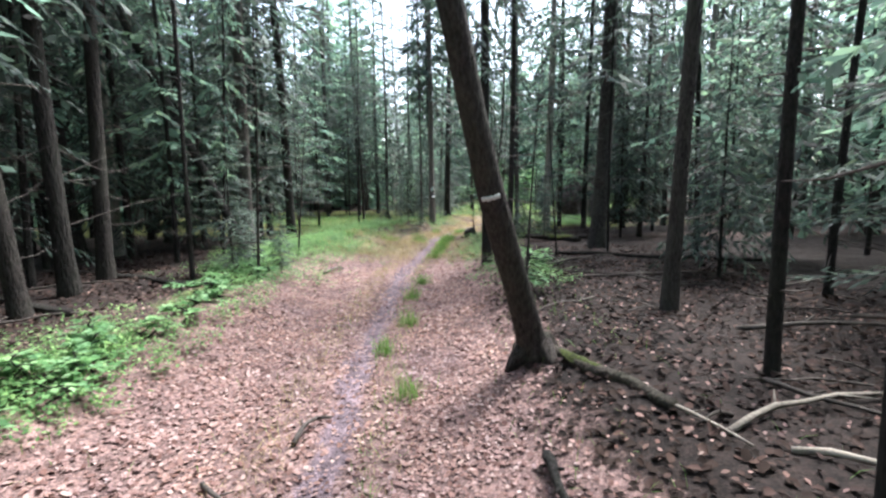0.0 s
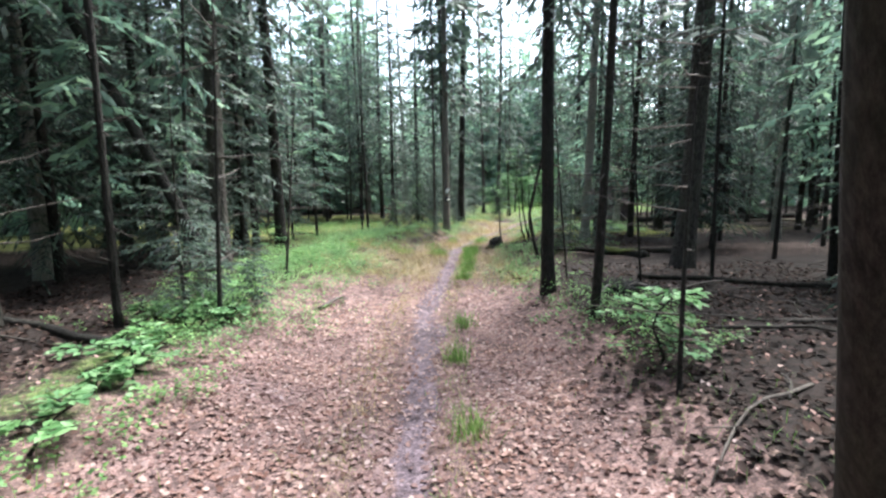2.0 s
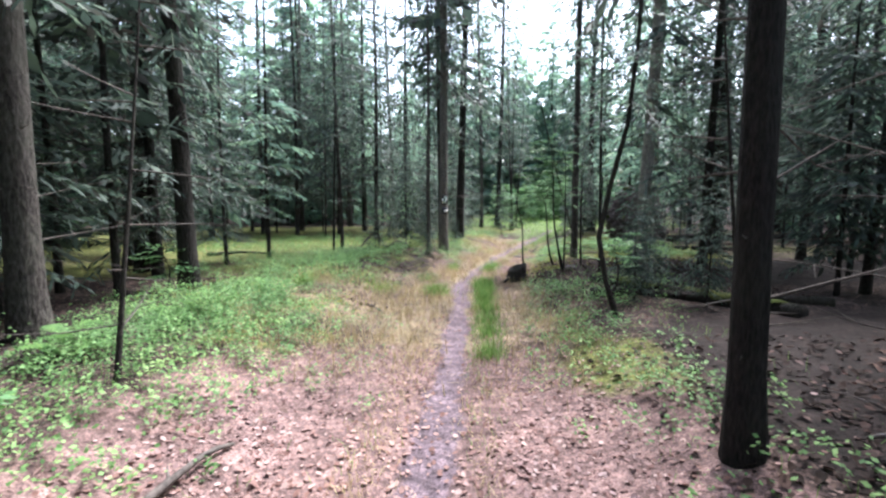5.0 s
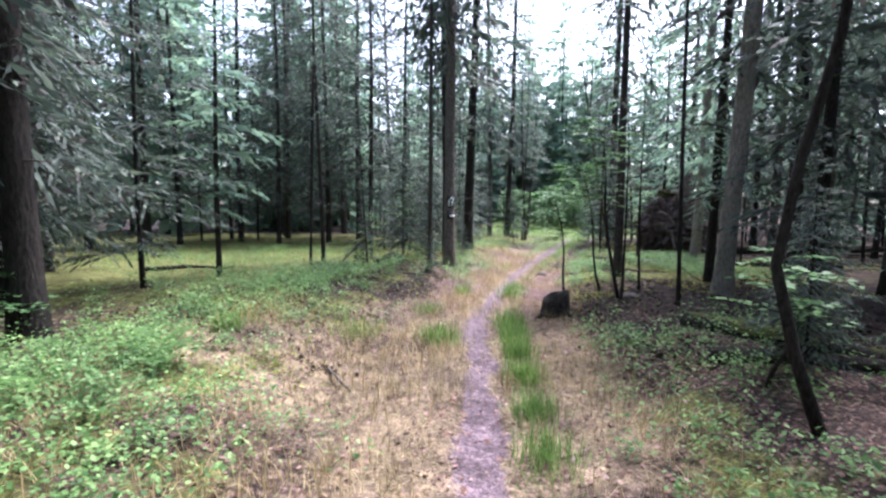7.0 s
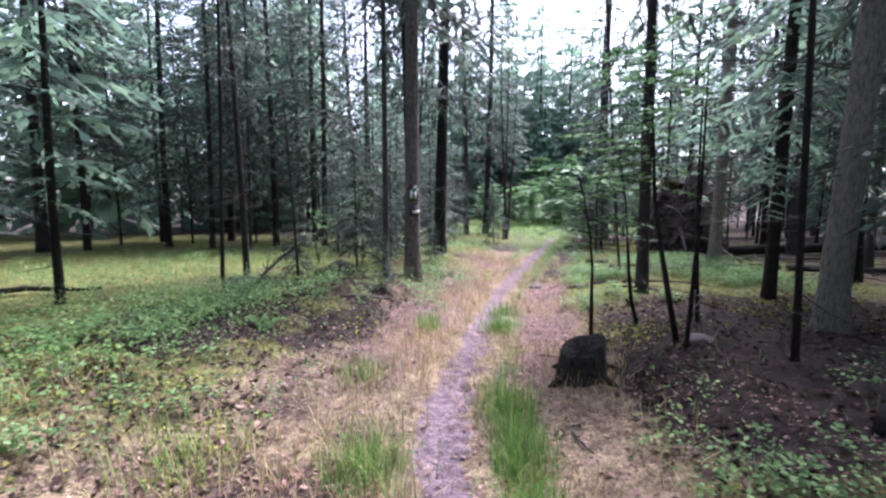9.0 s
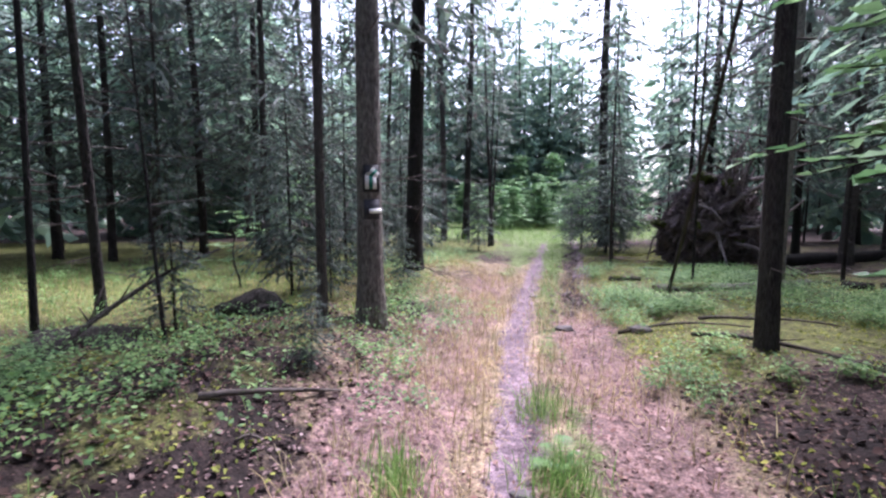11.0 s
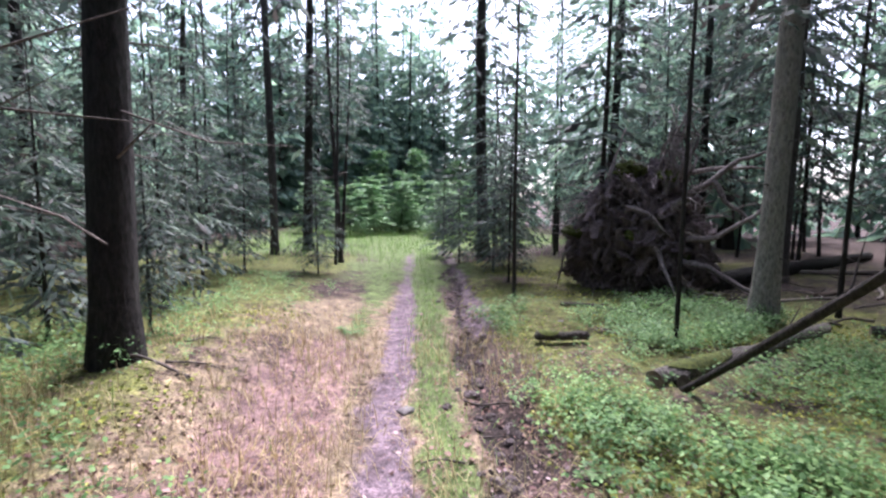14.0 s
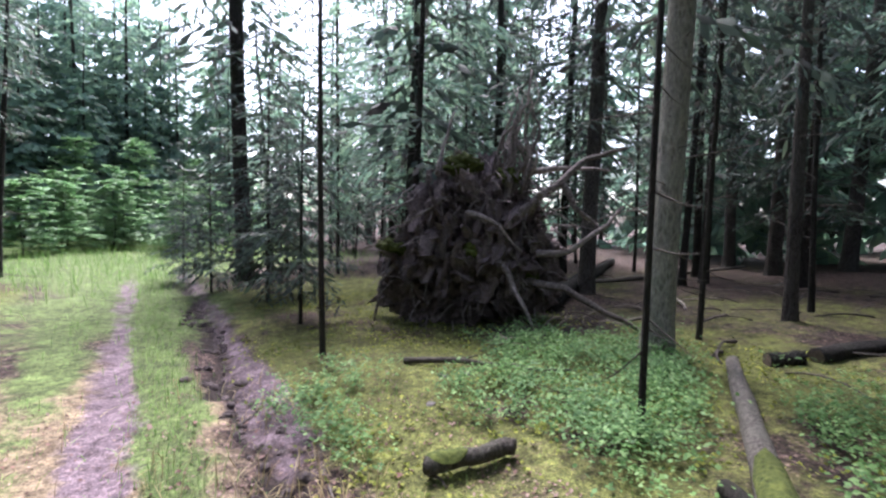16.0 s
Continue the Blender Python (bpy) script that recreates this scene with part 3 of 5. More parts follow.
for k, (x, y, s) in enumerate([(-3.6, 8.6, 0.3), (-5.6, 12.0, 0.9), (-1.6, 22.6, 0.62), (-0.9, 23.8, 0.7), (5.9, 27.6, 0.7), (6.6, 29.4, 0.9), (2.7, 20.9 + 9, 0.5), (-2.4, 20.6, 0.35), (5.0, 13.2, 1.0), (4.1, 6.9, 0.75), (2.3, 13.3, 0.34), (1.9, 12.8, 0.3), (2.7, 12.5, 0.36), (-0.6, 25.6, 0.6), (0.2, 27.2, 0.7), (0.6, 29.0, 0.8), (1.3, 30.6, 0.7), (-1.6, 27.3, 0.9), (-0.9, 29.6, 1.0), (-2.4, 25.4, 0.6), (0.35, 25.0, 0.4), (6.6, 31.2, 0.6), (7.4, 30.0, 0.7), (7.2, 33.6, 0.6), (-2.75, 8.0, 0.22), (-0.8, 18.9, 0.16), (0.0, 21.9, 0.2), (-0.9, 21.2, 0.3)]):
    plant(YOUNG, k, x, y, s, s, group="young spruces")
for k, (x, y, s) in enumerate([(-5.3, 14.6, 1.0), (-6.6, 12.4, 1.1), (-7.0, 16.6, 1.0), (-8.2, 18.8, 0.9), (-6.6, 10.0, 0.9), (-7.0, 7.0, 0.85), (5.6, 13.4, 0.8)]):
    plant(BIG, k, x, y, s, s, group="branchy spruces beside the track")


for k, (x, y, s) in enumerate([(-5.7, 11.3, 1.05), (-3.55, 7.95, 0.4), (4.7, 4.0, 0.85), (-6.0, 13.4, 1.1), (-4.9, 16.3, 0.8)]):
    plant(LOW_FIR, k, x, y, s, s, group="young firs beside the track")
for k, (x, y, s) in enumerate([(-12.4, 19.4, 1.1), (-11.2, 22.6, 1.0), (-12.0, 25.2, 1.1), (-10.2, 27.4, 1.0), (-8.4, 28.6, 1.1), (-6.6, 27.6, 0.9), (-5.0, 28.9, 1.1), (-3.2, 27.9, 0.95), (-9.6, 20.2, 0.95), (-10.4, 17.2, 1.0),
                               (-1.9, 29.8, 1.0), (-4.2, 31.6, 1.2), (-7.4, 31.4, 1.2), (-9.6, 16.0, 0.9), (-8.6, 14.0, 1.0), (-9.4, 11.4, 1.0), (-7.6, 5.2, 0.95), (-6.4, 4.4, 0.8), (-8.8, 6.6, 1.1), (4.6, 18.6, 0.9), (4.9, 16.4, 0.9),
                               (6.4, 16.8, 1.0), (8.6, 18.4, 1.0), (9.6, 29.0, 1.1), (12.2, 28.4, 1.1), (14.4, 27.6, 1.1), (16.0, 24.6, 1.0),
                               (13.2, 20.4, 1.0), (15.0, 22.4, 1.0), (11.6, 18.8, 1.0)]):
    plant(FIR, 2 * k if x < 0 else k, x, y, s, s * rng.uniform(0.9, 1.15), group="firs of the wood")
for k, (x, y) in enumerate([(24.6, 27.6), (16.2, 26.2), (17.4, 23.0), (22.2, 24.4), (20.6, 26.6), (16.6, 20.4), (21.0, 18.0), (21.4, 22.6), (19.0, 19.4), (18.2, 32.2), (13.0, 29.8), (17.6, 31.4)]):
    s = rng.uniform(0.85, 1.2)
    plant((FAR, POLE, TALL)[k % 3], k, x, y, s, s, group="spruces of the wood")


# ---- the wood around ----
def free(x, y, gap):
    d = float(offset(x, y))
    if abs(d) < table([(-20, 2.3), (20, 2.3), (34, 2.8), (37, 8), (48, 11), (56, 11.5), (56.5, 0)], y):
        return False
    if -10 < x < -1.0 and 18.8 < y < 26.5 or 2 < x < 12.5 and 19 < y < 27.5:
        return False
    if -1 < d < 4.4 and 3 < y < 12.5 or -3.6 < d < 0 and 3 < y < 19 or 0 < d < 3.2 and 12 < y < 20:
        return False
    return all((x - a) ** 2 + (y - b) ** 2 > gap * gap for a, b in taken)


for k in range(110):
    y = rng.uniform(1.5, 14)
    x = float(table(TRAIL_X, y)) - rng.uniform(3.9, 9)
    if free(x, y, 0.85):
        plant((POLE, POLE, TALL)[k % 3], k, x, y, rng.uniform(0.5, 1.1), rng.uniform(0.8, 1.1), (rng.uniform(-3, 3), rng.uniform(-3, 3)), "close-set dark spruces of the wood")
for k in range(4000):
    x, y = rng.uniform(-24, 28), rng.uniform(-8, 50)
    away = abs(float(offset(x, y)))
    if away > 15:
        continue
    u = rng.random()
    lean = (rng.uniform(-2, 2), rng.uniform(-2, 2))
    if u < 0.32:
        if free(x, y, 1.9):
            v = rng.random()
            plant(GREY if v < 0.12 else FIR if v < 0.6 and away > 4.5 else TALL, k, x, y, rng.uniform(0.5, 1.15), rng.uniform(0.8, 1.1), lean, "spruces of the wood")
    elif u < 0.72:
        if free(x, y, 1.35):
            plant(POLE, k, x, y, rng.uniform(0.6, 1.25), rng.uniform(0.7, 1.2), lean, "slender spruces of the wood")
    elif free(x, y, 1.9) and away > 5 and u < 0.9:
        s = rng.uniform(0.7, 1.5)
        plant(YOUNG, k, x, y, s, s, group="young spruces")
    if len(taken) > 430:
        break
for k, (x, y, s) in enumerate([(10.4, 57.0, 1.0), (13.4, 58.0, 0.95), (7.2, 56.5, 1.1), (16.6, 57.4, 1.0), (12.2, 60, 1.3), (4.2, 54.5, 1.1), (20.2, 56.5, 1.2), (1.6, 51.5, 1.1), (8.8, 60.5, 1.3), (15.0, 60.5, 1.3), (23.0, 53.0, 1.2), (18.4, 60, 1.3), (5.6, 59, 1.3), (22.0, 59, 1.3), (11.8, 55.2, 0.8), (14.9, 55.4, 0.75), (9.0, 54.8, 0.8), (17.6, 63, 1.5), (13.6, 63, 1.5), (10.4, 63.5, 1.5), (19.4, 53.4, 0.9)]):
    plant(FAR, 1 + 2 * k, x, y, s * 1.2, s * 1.08, group="spruces behind the clearing")
for gx in range(-14, 17):
    for gy in range(-8, 28):
        x, y = 2.6 * gx + 2 + rng.uniform(-0.9, 0.9), 2.6 * gy + rng.uniform(-0.9, 0.9)
        d = abs(float(offset(x, y)))
        out = math.hypot(x - 2, (y - 17) * 0.8)
        if out > 37 or 3 < y - 36 < 21 and d < 12 or d < ((8.5 if y < 17 else 10.5) if offset(x, y) < 0 else 12 + 4 * float(smooth(15, 19, y))) and -6 < y < 38 or not free(x, y, 1.2):
            continue
        if d > 14 and rng.random() < (0.74 if y > 2 else 0.92):
            continue
        s = rng.uniform(1.0, 1.6)
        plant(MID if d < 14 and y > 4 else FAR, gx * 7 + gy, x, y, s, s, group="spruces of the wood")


# ---- single trees and dead wood beside the track ----
def line(a, d, L, n=10, bend=0.0, sag=Vector((0, 0, -1))):
    a, d = Vector(a), Vector(d).normalized()
    return [a + d * (L * i / n) + sag * (bend * math.sin(math.pi * i / n)) for i in range(n + 1)]


def limb(name, points, r0, r1, mat, parent=None, label="", sides=8, wobble=0.15, seed=0):
    V, F = [], []
    n = len(points) - 1
    tube(V, F, points, [r0 + (r1 - r0) * i / n for i in range(n + 1)], sides, wobble, seed)
    me = mesh(name, V, F, mat)
    return part(name, me, parent, label) if parent else tagged(new(name, me), label)


def needle_crown(points, start, count, reach, r, parent, mat=NEEDLES, twigs=14):
    V, F = [], []
    n = len(points) - 1
    for i in range(count):
        t = start + (1 - start) * (i + r.random()) / count
        k = min(int(t * n), n - 1)
        o = points[k].lerp(points[k + 1], t * n - k)
        a = i * 2.4
        spray(V, F, o, Vector((math.cos(a), math.sin(a), r.uniform(-0.3, 0.2))), reach * max(0.2, 1.1 - t) * r.uniform(0.7, 1.2), r, twigs, 4, 0.4, 0.42, 0.9)
    part("crown", mesh("spruce_crown", V, F, mat, True), parent)


def paint_patch(name, trunk_at, r, poly, mat, parent, lift, face):
    """A patch of paint bent round the trunk: poly in metres along the girth and up the stem; face: the bearing of its middle."""
    V, F = [], []
    cx, cy = trunk_at
    n = 6
    (s0, z0), (s1, z1), (s2, z2), (s3, z3) = poly
    for i in range(n + 1):
        u = i / n
        for s, z in ((s0 + (s1 - s0) * u, z0 + (z1 - z0) * u), (s3 + (s2 - s3) * u, z3 + (z2 - z3) * u)):
            for q in (r - 0.01, r + lift):
                a = face + s / r
                V.append(Vector((cx + q * math.cos(a), cy + q * math.sin(a), z)))
    for i in range(n):
        b = i * 4
        F += [(b + 1, b + 5, b + 7, b + 3), (b, b + 1, b + 3, b + 2)] if i == 0 else [(b + 1, b + 5, b + 7, b + 3)]
        F += [(b, b + 4, b + 5, b + 1), (b + 2, b + 3, b + 7, b + 6)]
    F.append((n * 4, n * 4 + 2, n * 4 + 3, n * 4 + 1))
    part(name, mesh(name, V, F, mat), parent)


def marked_tree(x, y, r):
    e = tagged(new("marked_spruce"), "spruce with white and green trail blazes painted on its bark", "tree")
    g = random.Random(5)
    z0 = float(height(x, y))
    stem, twigs = trunk_mesh("spruce_trunk", r, 19, BARK_MARKED, g, 18, 44, 0.24, 1.35, 8, 0.0, 0.02)
    for name, me in (("trunk", stem), ("branchwork", twigs), ("crown", crown_mesh("spruce_crown", 4.6, 19, 2.3, 70, NEEDLES, g, 14, 2, 0.42, 1.3, 0.5))):
        o = part(name, me, e)
        o.location = (x, y, z0)
        if name == "branchwork":
            tagged(o, kind="stuff")
    f = radians(-82)
    at = (x, y)
    q = r * 0.945
    patch = lambda nm, poly, m, lift: paint_patch(nm, at, q, poly, m, e, lift, f)
    patch("black_patch", [(-0.075, 1.0), (0.1, 1.0), (0.1, 1.26), (-0.075, 1.26)], BLACK, 0.0035)
    for k, (nm, m) in enumerate((("white_stripe", WHITE), ("green_stripe", GREEN), ("white_stripe", WHITE))):
        a, c = -0.0535 + 0.0357 * k, -0.0535 + 0.0357 * (k + 1)
        za, zc = 1.165 - 0.215 * (a + 0.0535), 1.165 - 0.215 * (c + 0.0535)
        ea = (0.019 + 0.0241 * k, 1.2385 - 0.0195 * k)
        ec = (0.019 + 0.0241 * (k + 1), 1.2385 - 0.0195 * (k + 1))
        patch(nm, [(a, 1.03), (c, 1.03), (c, zc), (a, za)], m, 0.0085)
        patch(nm, [(a, za), (c, zc), ec, ea], m, 0.0085)
    patch("black_patch", [(-0.07, 0.74), (0.09, 0.74), (0.09, 0.93), (-0.07, 0.93)], BLACK, 0.0035)
    patch("white_stripe", [(-0.016, 0.795), (0.115, 0.80), (0.115, 0.842), (-0.016, 0.838)], WHITE, 0.0085)
    taken.append((x, y))


marked_tree(-0.41, 20.3, 0.128)


def leaning_beech():
    e = tagged(new("leaning_tree"), "brown leaning beech with a faded white trail band", "tree")
    base, d = Vector((0.8, 3.95, -0.1)), Vector((-0.243, -0.19, 0.96)).normalized()
    pts = [base + d * (16 * (i / 22) ** 1.5) + Vector((0.06, 0.05, 0)) * math.sin(i * 0.9) * 0.5 for i in range(23)]
    rad = [0.12 * (1 - 0.7 * (i / 22)) * (1 + 0.55 * math.exp(-i * 0.9)) for i in range(23)]
    V, F = [], []
    tube(V, F, pts, rad, 16, 0.12, 3)
    part("trunk", mesh("trunk", V, F, BARK_BROWN), e)
    for k, (a, L) in enumerate(((0.4, 0.34), (2.1, 0.3), (3.6, 0.3), (5.2, 0.36))):
        w = Vector((math.cos(a), math.sin(a), 0))
        limb("root", [base + w * 0.08 + Vector((0, 0, 0.3)), base + w * 0.22 + Vector((0, 0, 0.16)), put(base.x + w.x * L, base.y + w.y * L, -0.03)], 0.09, 0.03, BARK_BROWN, e)
    r = random.Random(8)
    V, F = [], []
    for i in range(70):
        o = pts[13 + i % 9]
        spray_leaves(V, F, o, Vector((r.uniform(-1, 1), r.uniform(-1, 1), r.uniform(-0.2, 0.5))), r.uniform(0.8, 2.2), r, 16, 0.09)
    part("crown", mesh("beech_crown", V, F, BROADLEAF, True), e)
    k = base + d * 1.65 + Vector((-0.025, -0.021, 0))
    u, w = side_axes(d)
    Vb, Fb = [], []
    n = 9
    for i in range(n + 1):
        a = math.atan2((Vector((-0.35, -1, 0))).dot(w), Vector((-0.35, -1, 0)).dot(u)) + 0.15 + (i / n - 0.5) * 1.3
        for q in (0.09, 0.116 + 0.003 * math.sin(i * 5)):
            for dz in (-0.016 + 0.005 * math.sin(i * 4), 0.014 + 0.006 * math.sin(i * 3)):
                Vb.append(k + d * dz + (u * math.cos(a) + w * math.sin(a)) * q)
    for i in range(n):
        b = i * 4
        Fb += [(b + 2, b + 6, b + 7, b + 3), (b, b + 2, b + 6, b + 4)[::-1], (b + 1, b + 3, b + 7, b + 5)]
    part("white_band", mesh("white_band", Vb, Fb, WHITE), e, "faded white trail paint band")


def leaf_quad(V, F, p, d, n, L, W):
    s = d.cross(n).normalized() * W
    b = len(V)
    V.extend([p, p + d * (L * 0.45) + s + n * W * 0.25, p + d * L, p + d * (L * 0.45) - s + n * W * 0.25])
    F.extend([(b, b + 1, b + 2), (b, b + 2, b + 3)])


def spray_leaves(V, F, o, d, L, r, leaves=14, size=0.07):
    """A flat broadleaf spray: leaves set in two rows along a twig."""
    d = d.normalized()
    side = Vector((-d.y, d.x, 0)).normalized()
    for i in range(leaves):
        t = 0.15 + 0.85 * i / leaves
        p = o + d * (L * t) + Vector((0, 0, -0.18 * L * t * t)) + side * r.uniform(-0.12, 0.12) * L
        dd = (side * (1 if i % 2 else -1) * r.uniform(0.4, 1) + d * 0.6 + Vector((0, 0, r.uniform(-0.35, 0.1)))).normalized()
        s = size * r.uniform(0.6, 1.25)
        leaf_quad(V, F, p, dd, Vector((r.uniform(-0.35, 0.35), r.uniform(-0.35, 0.35), 1)).normalized(), s, s * 0.33)


leaning_beech()


def beech_sapling(x, y, h, reach, count, seed, lean=(0, 0), label="light green beech sapling with layered leaf sprays", low=0.35, size=0.07, leaves=16):
    r = random.Random(seed)
    e = tagged(new("beech_sapling"), label, "sapling")
    o = put(x, y, -0.05)
    top = o + Vector((lean[0], lean[1], h))
    pts = [o.lerp(top, i / 6) + Vector((0.05 * math.sin(i * 1.3 + seed), 0.05 * math.cos(i * 1.7), 0)) for i in range(7)]
    limb("stem", pts, 0.012 + 0.006 * h, 0.004, BARK_DARK, e, sides=6)
    V, F = [], []
    W, G = [], []
    for i in range(count):
        t = low + (1 - low) * (i + r.random()) / count
        k = min(int(t * 6), 5)
        q = pts[k].lerp(pts[k + 1], t * 6 - k)
        a = r.uniform(0, 6.28)
        d = Vector((math.cos(a) + lean[0] * 0.7, math.sin(a) + lean[1] * 0.7, r.uniform(-0.05, 0.35)))
        L = reach * r.uniform(0.5, 1.1) * (1.15 - 0.6 * t)
        spray_leaves(V, F, q, d, L, r, leaves, size)
        d = d.normalized()
        tube(W, G, [q, q + d * L * 0.5 + Vector((0, 0, -0.045 * L)), q + d * L + Vector((0, 0, -0.18 * L))], [0.006, 0.004, 0.002], 3, cap=False)
    tagged(part("branchwork", mesh("branchwork", W, G, BARK_DARK), e), kind="stuff")
    part("crown", mesh("beech_leaves", V, F, BROADLEAF, True), e)
    return e


beech_sapling(1.1, 6.2, 0.68, 0.52, 24, 1, leaves=9, size=0.085, label="small broadleaf bush with pale green leaves", low=0.25)
beech_sapling(1.9, 16.3, 2.7, 1.05, 52, 2, (-0.25, 0.4), low=0.52, size=0.085)
beech_sapling(1.2, 16.3, 1.75, 0.75, 40, 3, (-0.3, -0.2), low=0.6, size=0.075)
beech_sapling(1.95, 17.1, 2.0, 0.9, 13, 9, (-0.4, -0.15), low=0.75, size=0.1)
beech_sapling(1.55, 12.6, 1.0, 0.7, 18, 4, low=0.5)
beech_sapling(-4.6, 13.6, 0.75, 0.6, 24, 5, low=0.3, size=0.08)
beech_sapling(-1.7, 24.6, 2.2, 0.8, 34, 6, low=0.3, size=0.06)
beech_sapling(-2.6, 23.4, 1.3, 0.7, 22, 7, low=0.3, size=0.06)
for k, (x, y, h, n) in enumerate([(11.2, 42.2, 2.4, 80), (12.0, 44.8, 3.0, 120), (13.8, 46.2, 3.2, 120), (15.2, 44.2, 2.8, 100), (9.9, 45.6, 3.0, 120), (8.0, 44.6, 2.6, 100), (6.4, 43.2, 2.6, 90), (10.9, 47.4, 3.6, 120), (8.6, 47.4, 3.2, 110), (12.6, 50.4, 5.4, 170), (15.4, 49.6, 4.6, 150), (17.6, 46.6, 3.4, 110), (10.4, 52.0, 5.2, 160), (5.2, 46.0, 2.8, 100)]):
    tagged(beech_sapling(x, y, h, 1.5, n, 20 + k, label="bright green leafy bush at the end of the track", low=0.06, size=0.19, leaves=22), category="bush", group="bushes in the clearing")

# thin leaning dead spruce among the left trees
e = tagged(new("leaning_spruce"), "slim dead spruce leaning across darker trunks", "tree")
pts = line(put(-3.96, 9.8, -0.1), (-0.36, -0.1, 0.93), 11, 12, 0.15)
limb("trunk", pts, 0.09, 0.04, BARK_DARK, e)
needle_crown(pts, 0.5, 34, 1.4, random.Random(31), e, NEEDLES, 26)

# bent dark tree by the fallen log
e = tagged(new("bent_tree"), "slender dark tree with a bent stem", "tree")
o = put(1.36, 11.95, -0.1)
pts = [o + Vector(v) for v in ((0, 0, 0), (-0.12, 0.12, 0.5), (-0.18, 0.25, 1.0), (-0.05, 0.3, 1.6), (0.12, 0.3, 2.3), (0.2, 0.3, 3.2), (0.25, 0.3, 5), (0.3, 0.35, 8), (0.3, 0.4, 10))]
limb("trunk", pts, 0.036, 0.016, BARK_DARK, e)
needle_crown(pts, 0.5, 36, 1.5, random.Random(32), e)

# hung-up pole leaning over the moss
e = tagged(new("leaning_pole"), "thin dead trunk with peeling mossy bark leaning over moss", "dead tree")
pts = line(put(4.12, 22.32, -0.05), (-0.37, -0.71, 0.6), 6.6, 14, 0.12)
limb("trunk", pts, 0.027, 0.012, BARK_PEEL, e, wobble=0.35)
r = random.Random(4)
V, F = [], []
for i in range(14):
    p = pts[3 + i % 11]
    tube(V, F, [p, p + Vector((r.uniform(-0.2, 0.2), r.uniform(-0.2, 0.2), r.uniform(0.05, 0.3)))], [0.007, 0.002], 3, cap=False)
tagged(part("branchwork", mesh("branchwork", V, F, TWIG), e), kind="stuff")


def log_thing(name, a, b, r0, r1, mat, label, moss=(), seed=0, lift=0.6, cut=True):
    e = tagged(new(name), label, "log")
    A, B = put(*a, r0 * lift), put(*b, r1 * lift)
    n = 12
    pts = [A.lerp(B, i / n) for i in range(n + 1)]
    for i, p in enumerate(pts):
        g = float(height(p.x, p.y)) + r0 * lift
        p.z = 0.4 * p.z + 0.6 * g
        p.x += 0.03 * math.sin(i * 1.1 + seed)
    limb("trunk", pts, r0, r1, mat, e, sides=12, wobble=0.2, seed=seed)
    if cut:
        d = (pts[0] - pts[1]).normalized()
        u, w = side_axes(d)
        V = [pts[0] + d * 0.006] + [pts[0] + d * 0.004 + (u * math.cos(k * math.pi / 7) + w * math.sin(k * math.pi / 7)) * r0 * 0.9 for k in range(14)]
        part("cut_face", mesh("cut_face", V, [(0, 1 + k, 1 + (k + 1) % 14) for k in range(14)], WOOD_CUT), e, "weathered sawn end")
    for t0, t1 in moss:
        V, F = [], []
        m = 10
        for i in range(m + 1):
            t = t0 + (t1 - t0) * i / m
            c = A.lerp(B, t)
            c.z = pts[min(int(t * n), n)].z
            d = (B - A).normalized()
            s = d.cross(Vector((0, 0, 1))).normalized()
            edge = math.sin(math.pi * i / m) ** 0.5
            for k in range(7):
                a = math.pi * (0.5 + (k / 6 - 0.5) * 0.85 * edge)
                q = (r0 + (r1 - r0) * t) * 1.06 + 0.012 * edge * (1 + noise.noise(Vector((i * 1.3, k * 1.1, seed))))
                V.append(c + s * math.cos(a) * q + Vector((0, 0, math.sin(a) * q)))
        for i in range(m):
            for k in range(6):
                b0 = i * 7 + k
                F.append((b0, b0 + 1, b0 + 8, b0 + 7))
        part("moss", mesh("moss", V, F, MOSS), e, "yellow-green moss cushion")
    return e


log_thing("log", (3.95, 22.42), (7.2, 22.95), 0.078, 0.062, BARK_MARKED, "mossy sawn log lying in bilberry", [(0.06, 0.36)], 1)
log_thing("log", (4.12, 22.3), (4.75, 22.75), 0.06, 0.05, BARK_DARK, "short dark log piece beside a mossy log", [], 2)
log_thing("log", (4.05, 24.05), (4.5, 23.75), 0.05, 0.045, BARK, "short broken log stub with mossy end on the moss", [(0.0, 0.45)], 3, 1.6)
log_thing("log", (7.65, 22.7), (7.9, 22.4), 0.08, 0.075, BARK_DARK, "dark rotten log section on moss", [], 4)
log_thing("log", (8.0, 22.32), (9.6, 21.2), 0.085, 0.075, BARK_DARK, "dark rotten log section on moss", [], 5)
log_thing("log", (8.9, 25.6), (18, 27.4), 0.19, 0.12, BARK_DARK, "long fallen spruce trunk behind its root plate", [], 6, 0.7, False)
log_thing("log", (9.6, 24.3), (13.6, 24.9), 0.05, 0.03, WOOD_CUT, "thin barked fallen stem on the wood floor", [], 7)
log_thing("log", (12.0, 26.4), (20, 23.8), 0.06, 0.04, TWIG_PALE, "pale barkless pole lying on the wood floor", [], 8)
log_thing("log", (1.95, 14.5), (3.4, 11.8), 0.11, 0.1, BARK_DARK, "dark mossy fallen trunk half sunk among plants", [(0.0, 0.45), (0.5, 0.95)], 9, 0.3)
log_thing("log", (1.5, 13.3), (4.2, 12.3), 0.07, 0.06, BARK_DARK, "dark fallen trunk lying across the wood floor", [], 10)
log_thing("log", (0.82, 4.15), (1.42, 2.7), 0.05, 0.04, BARK_BROWN, "mossy branch lying at the foot of the leaning tree", [(0.25, 0.6)], 11)
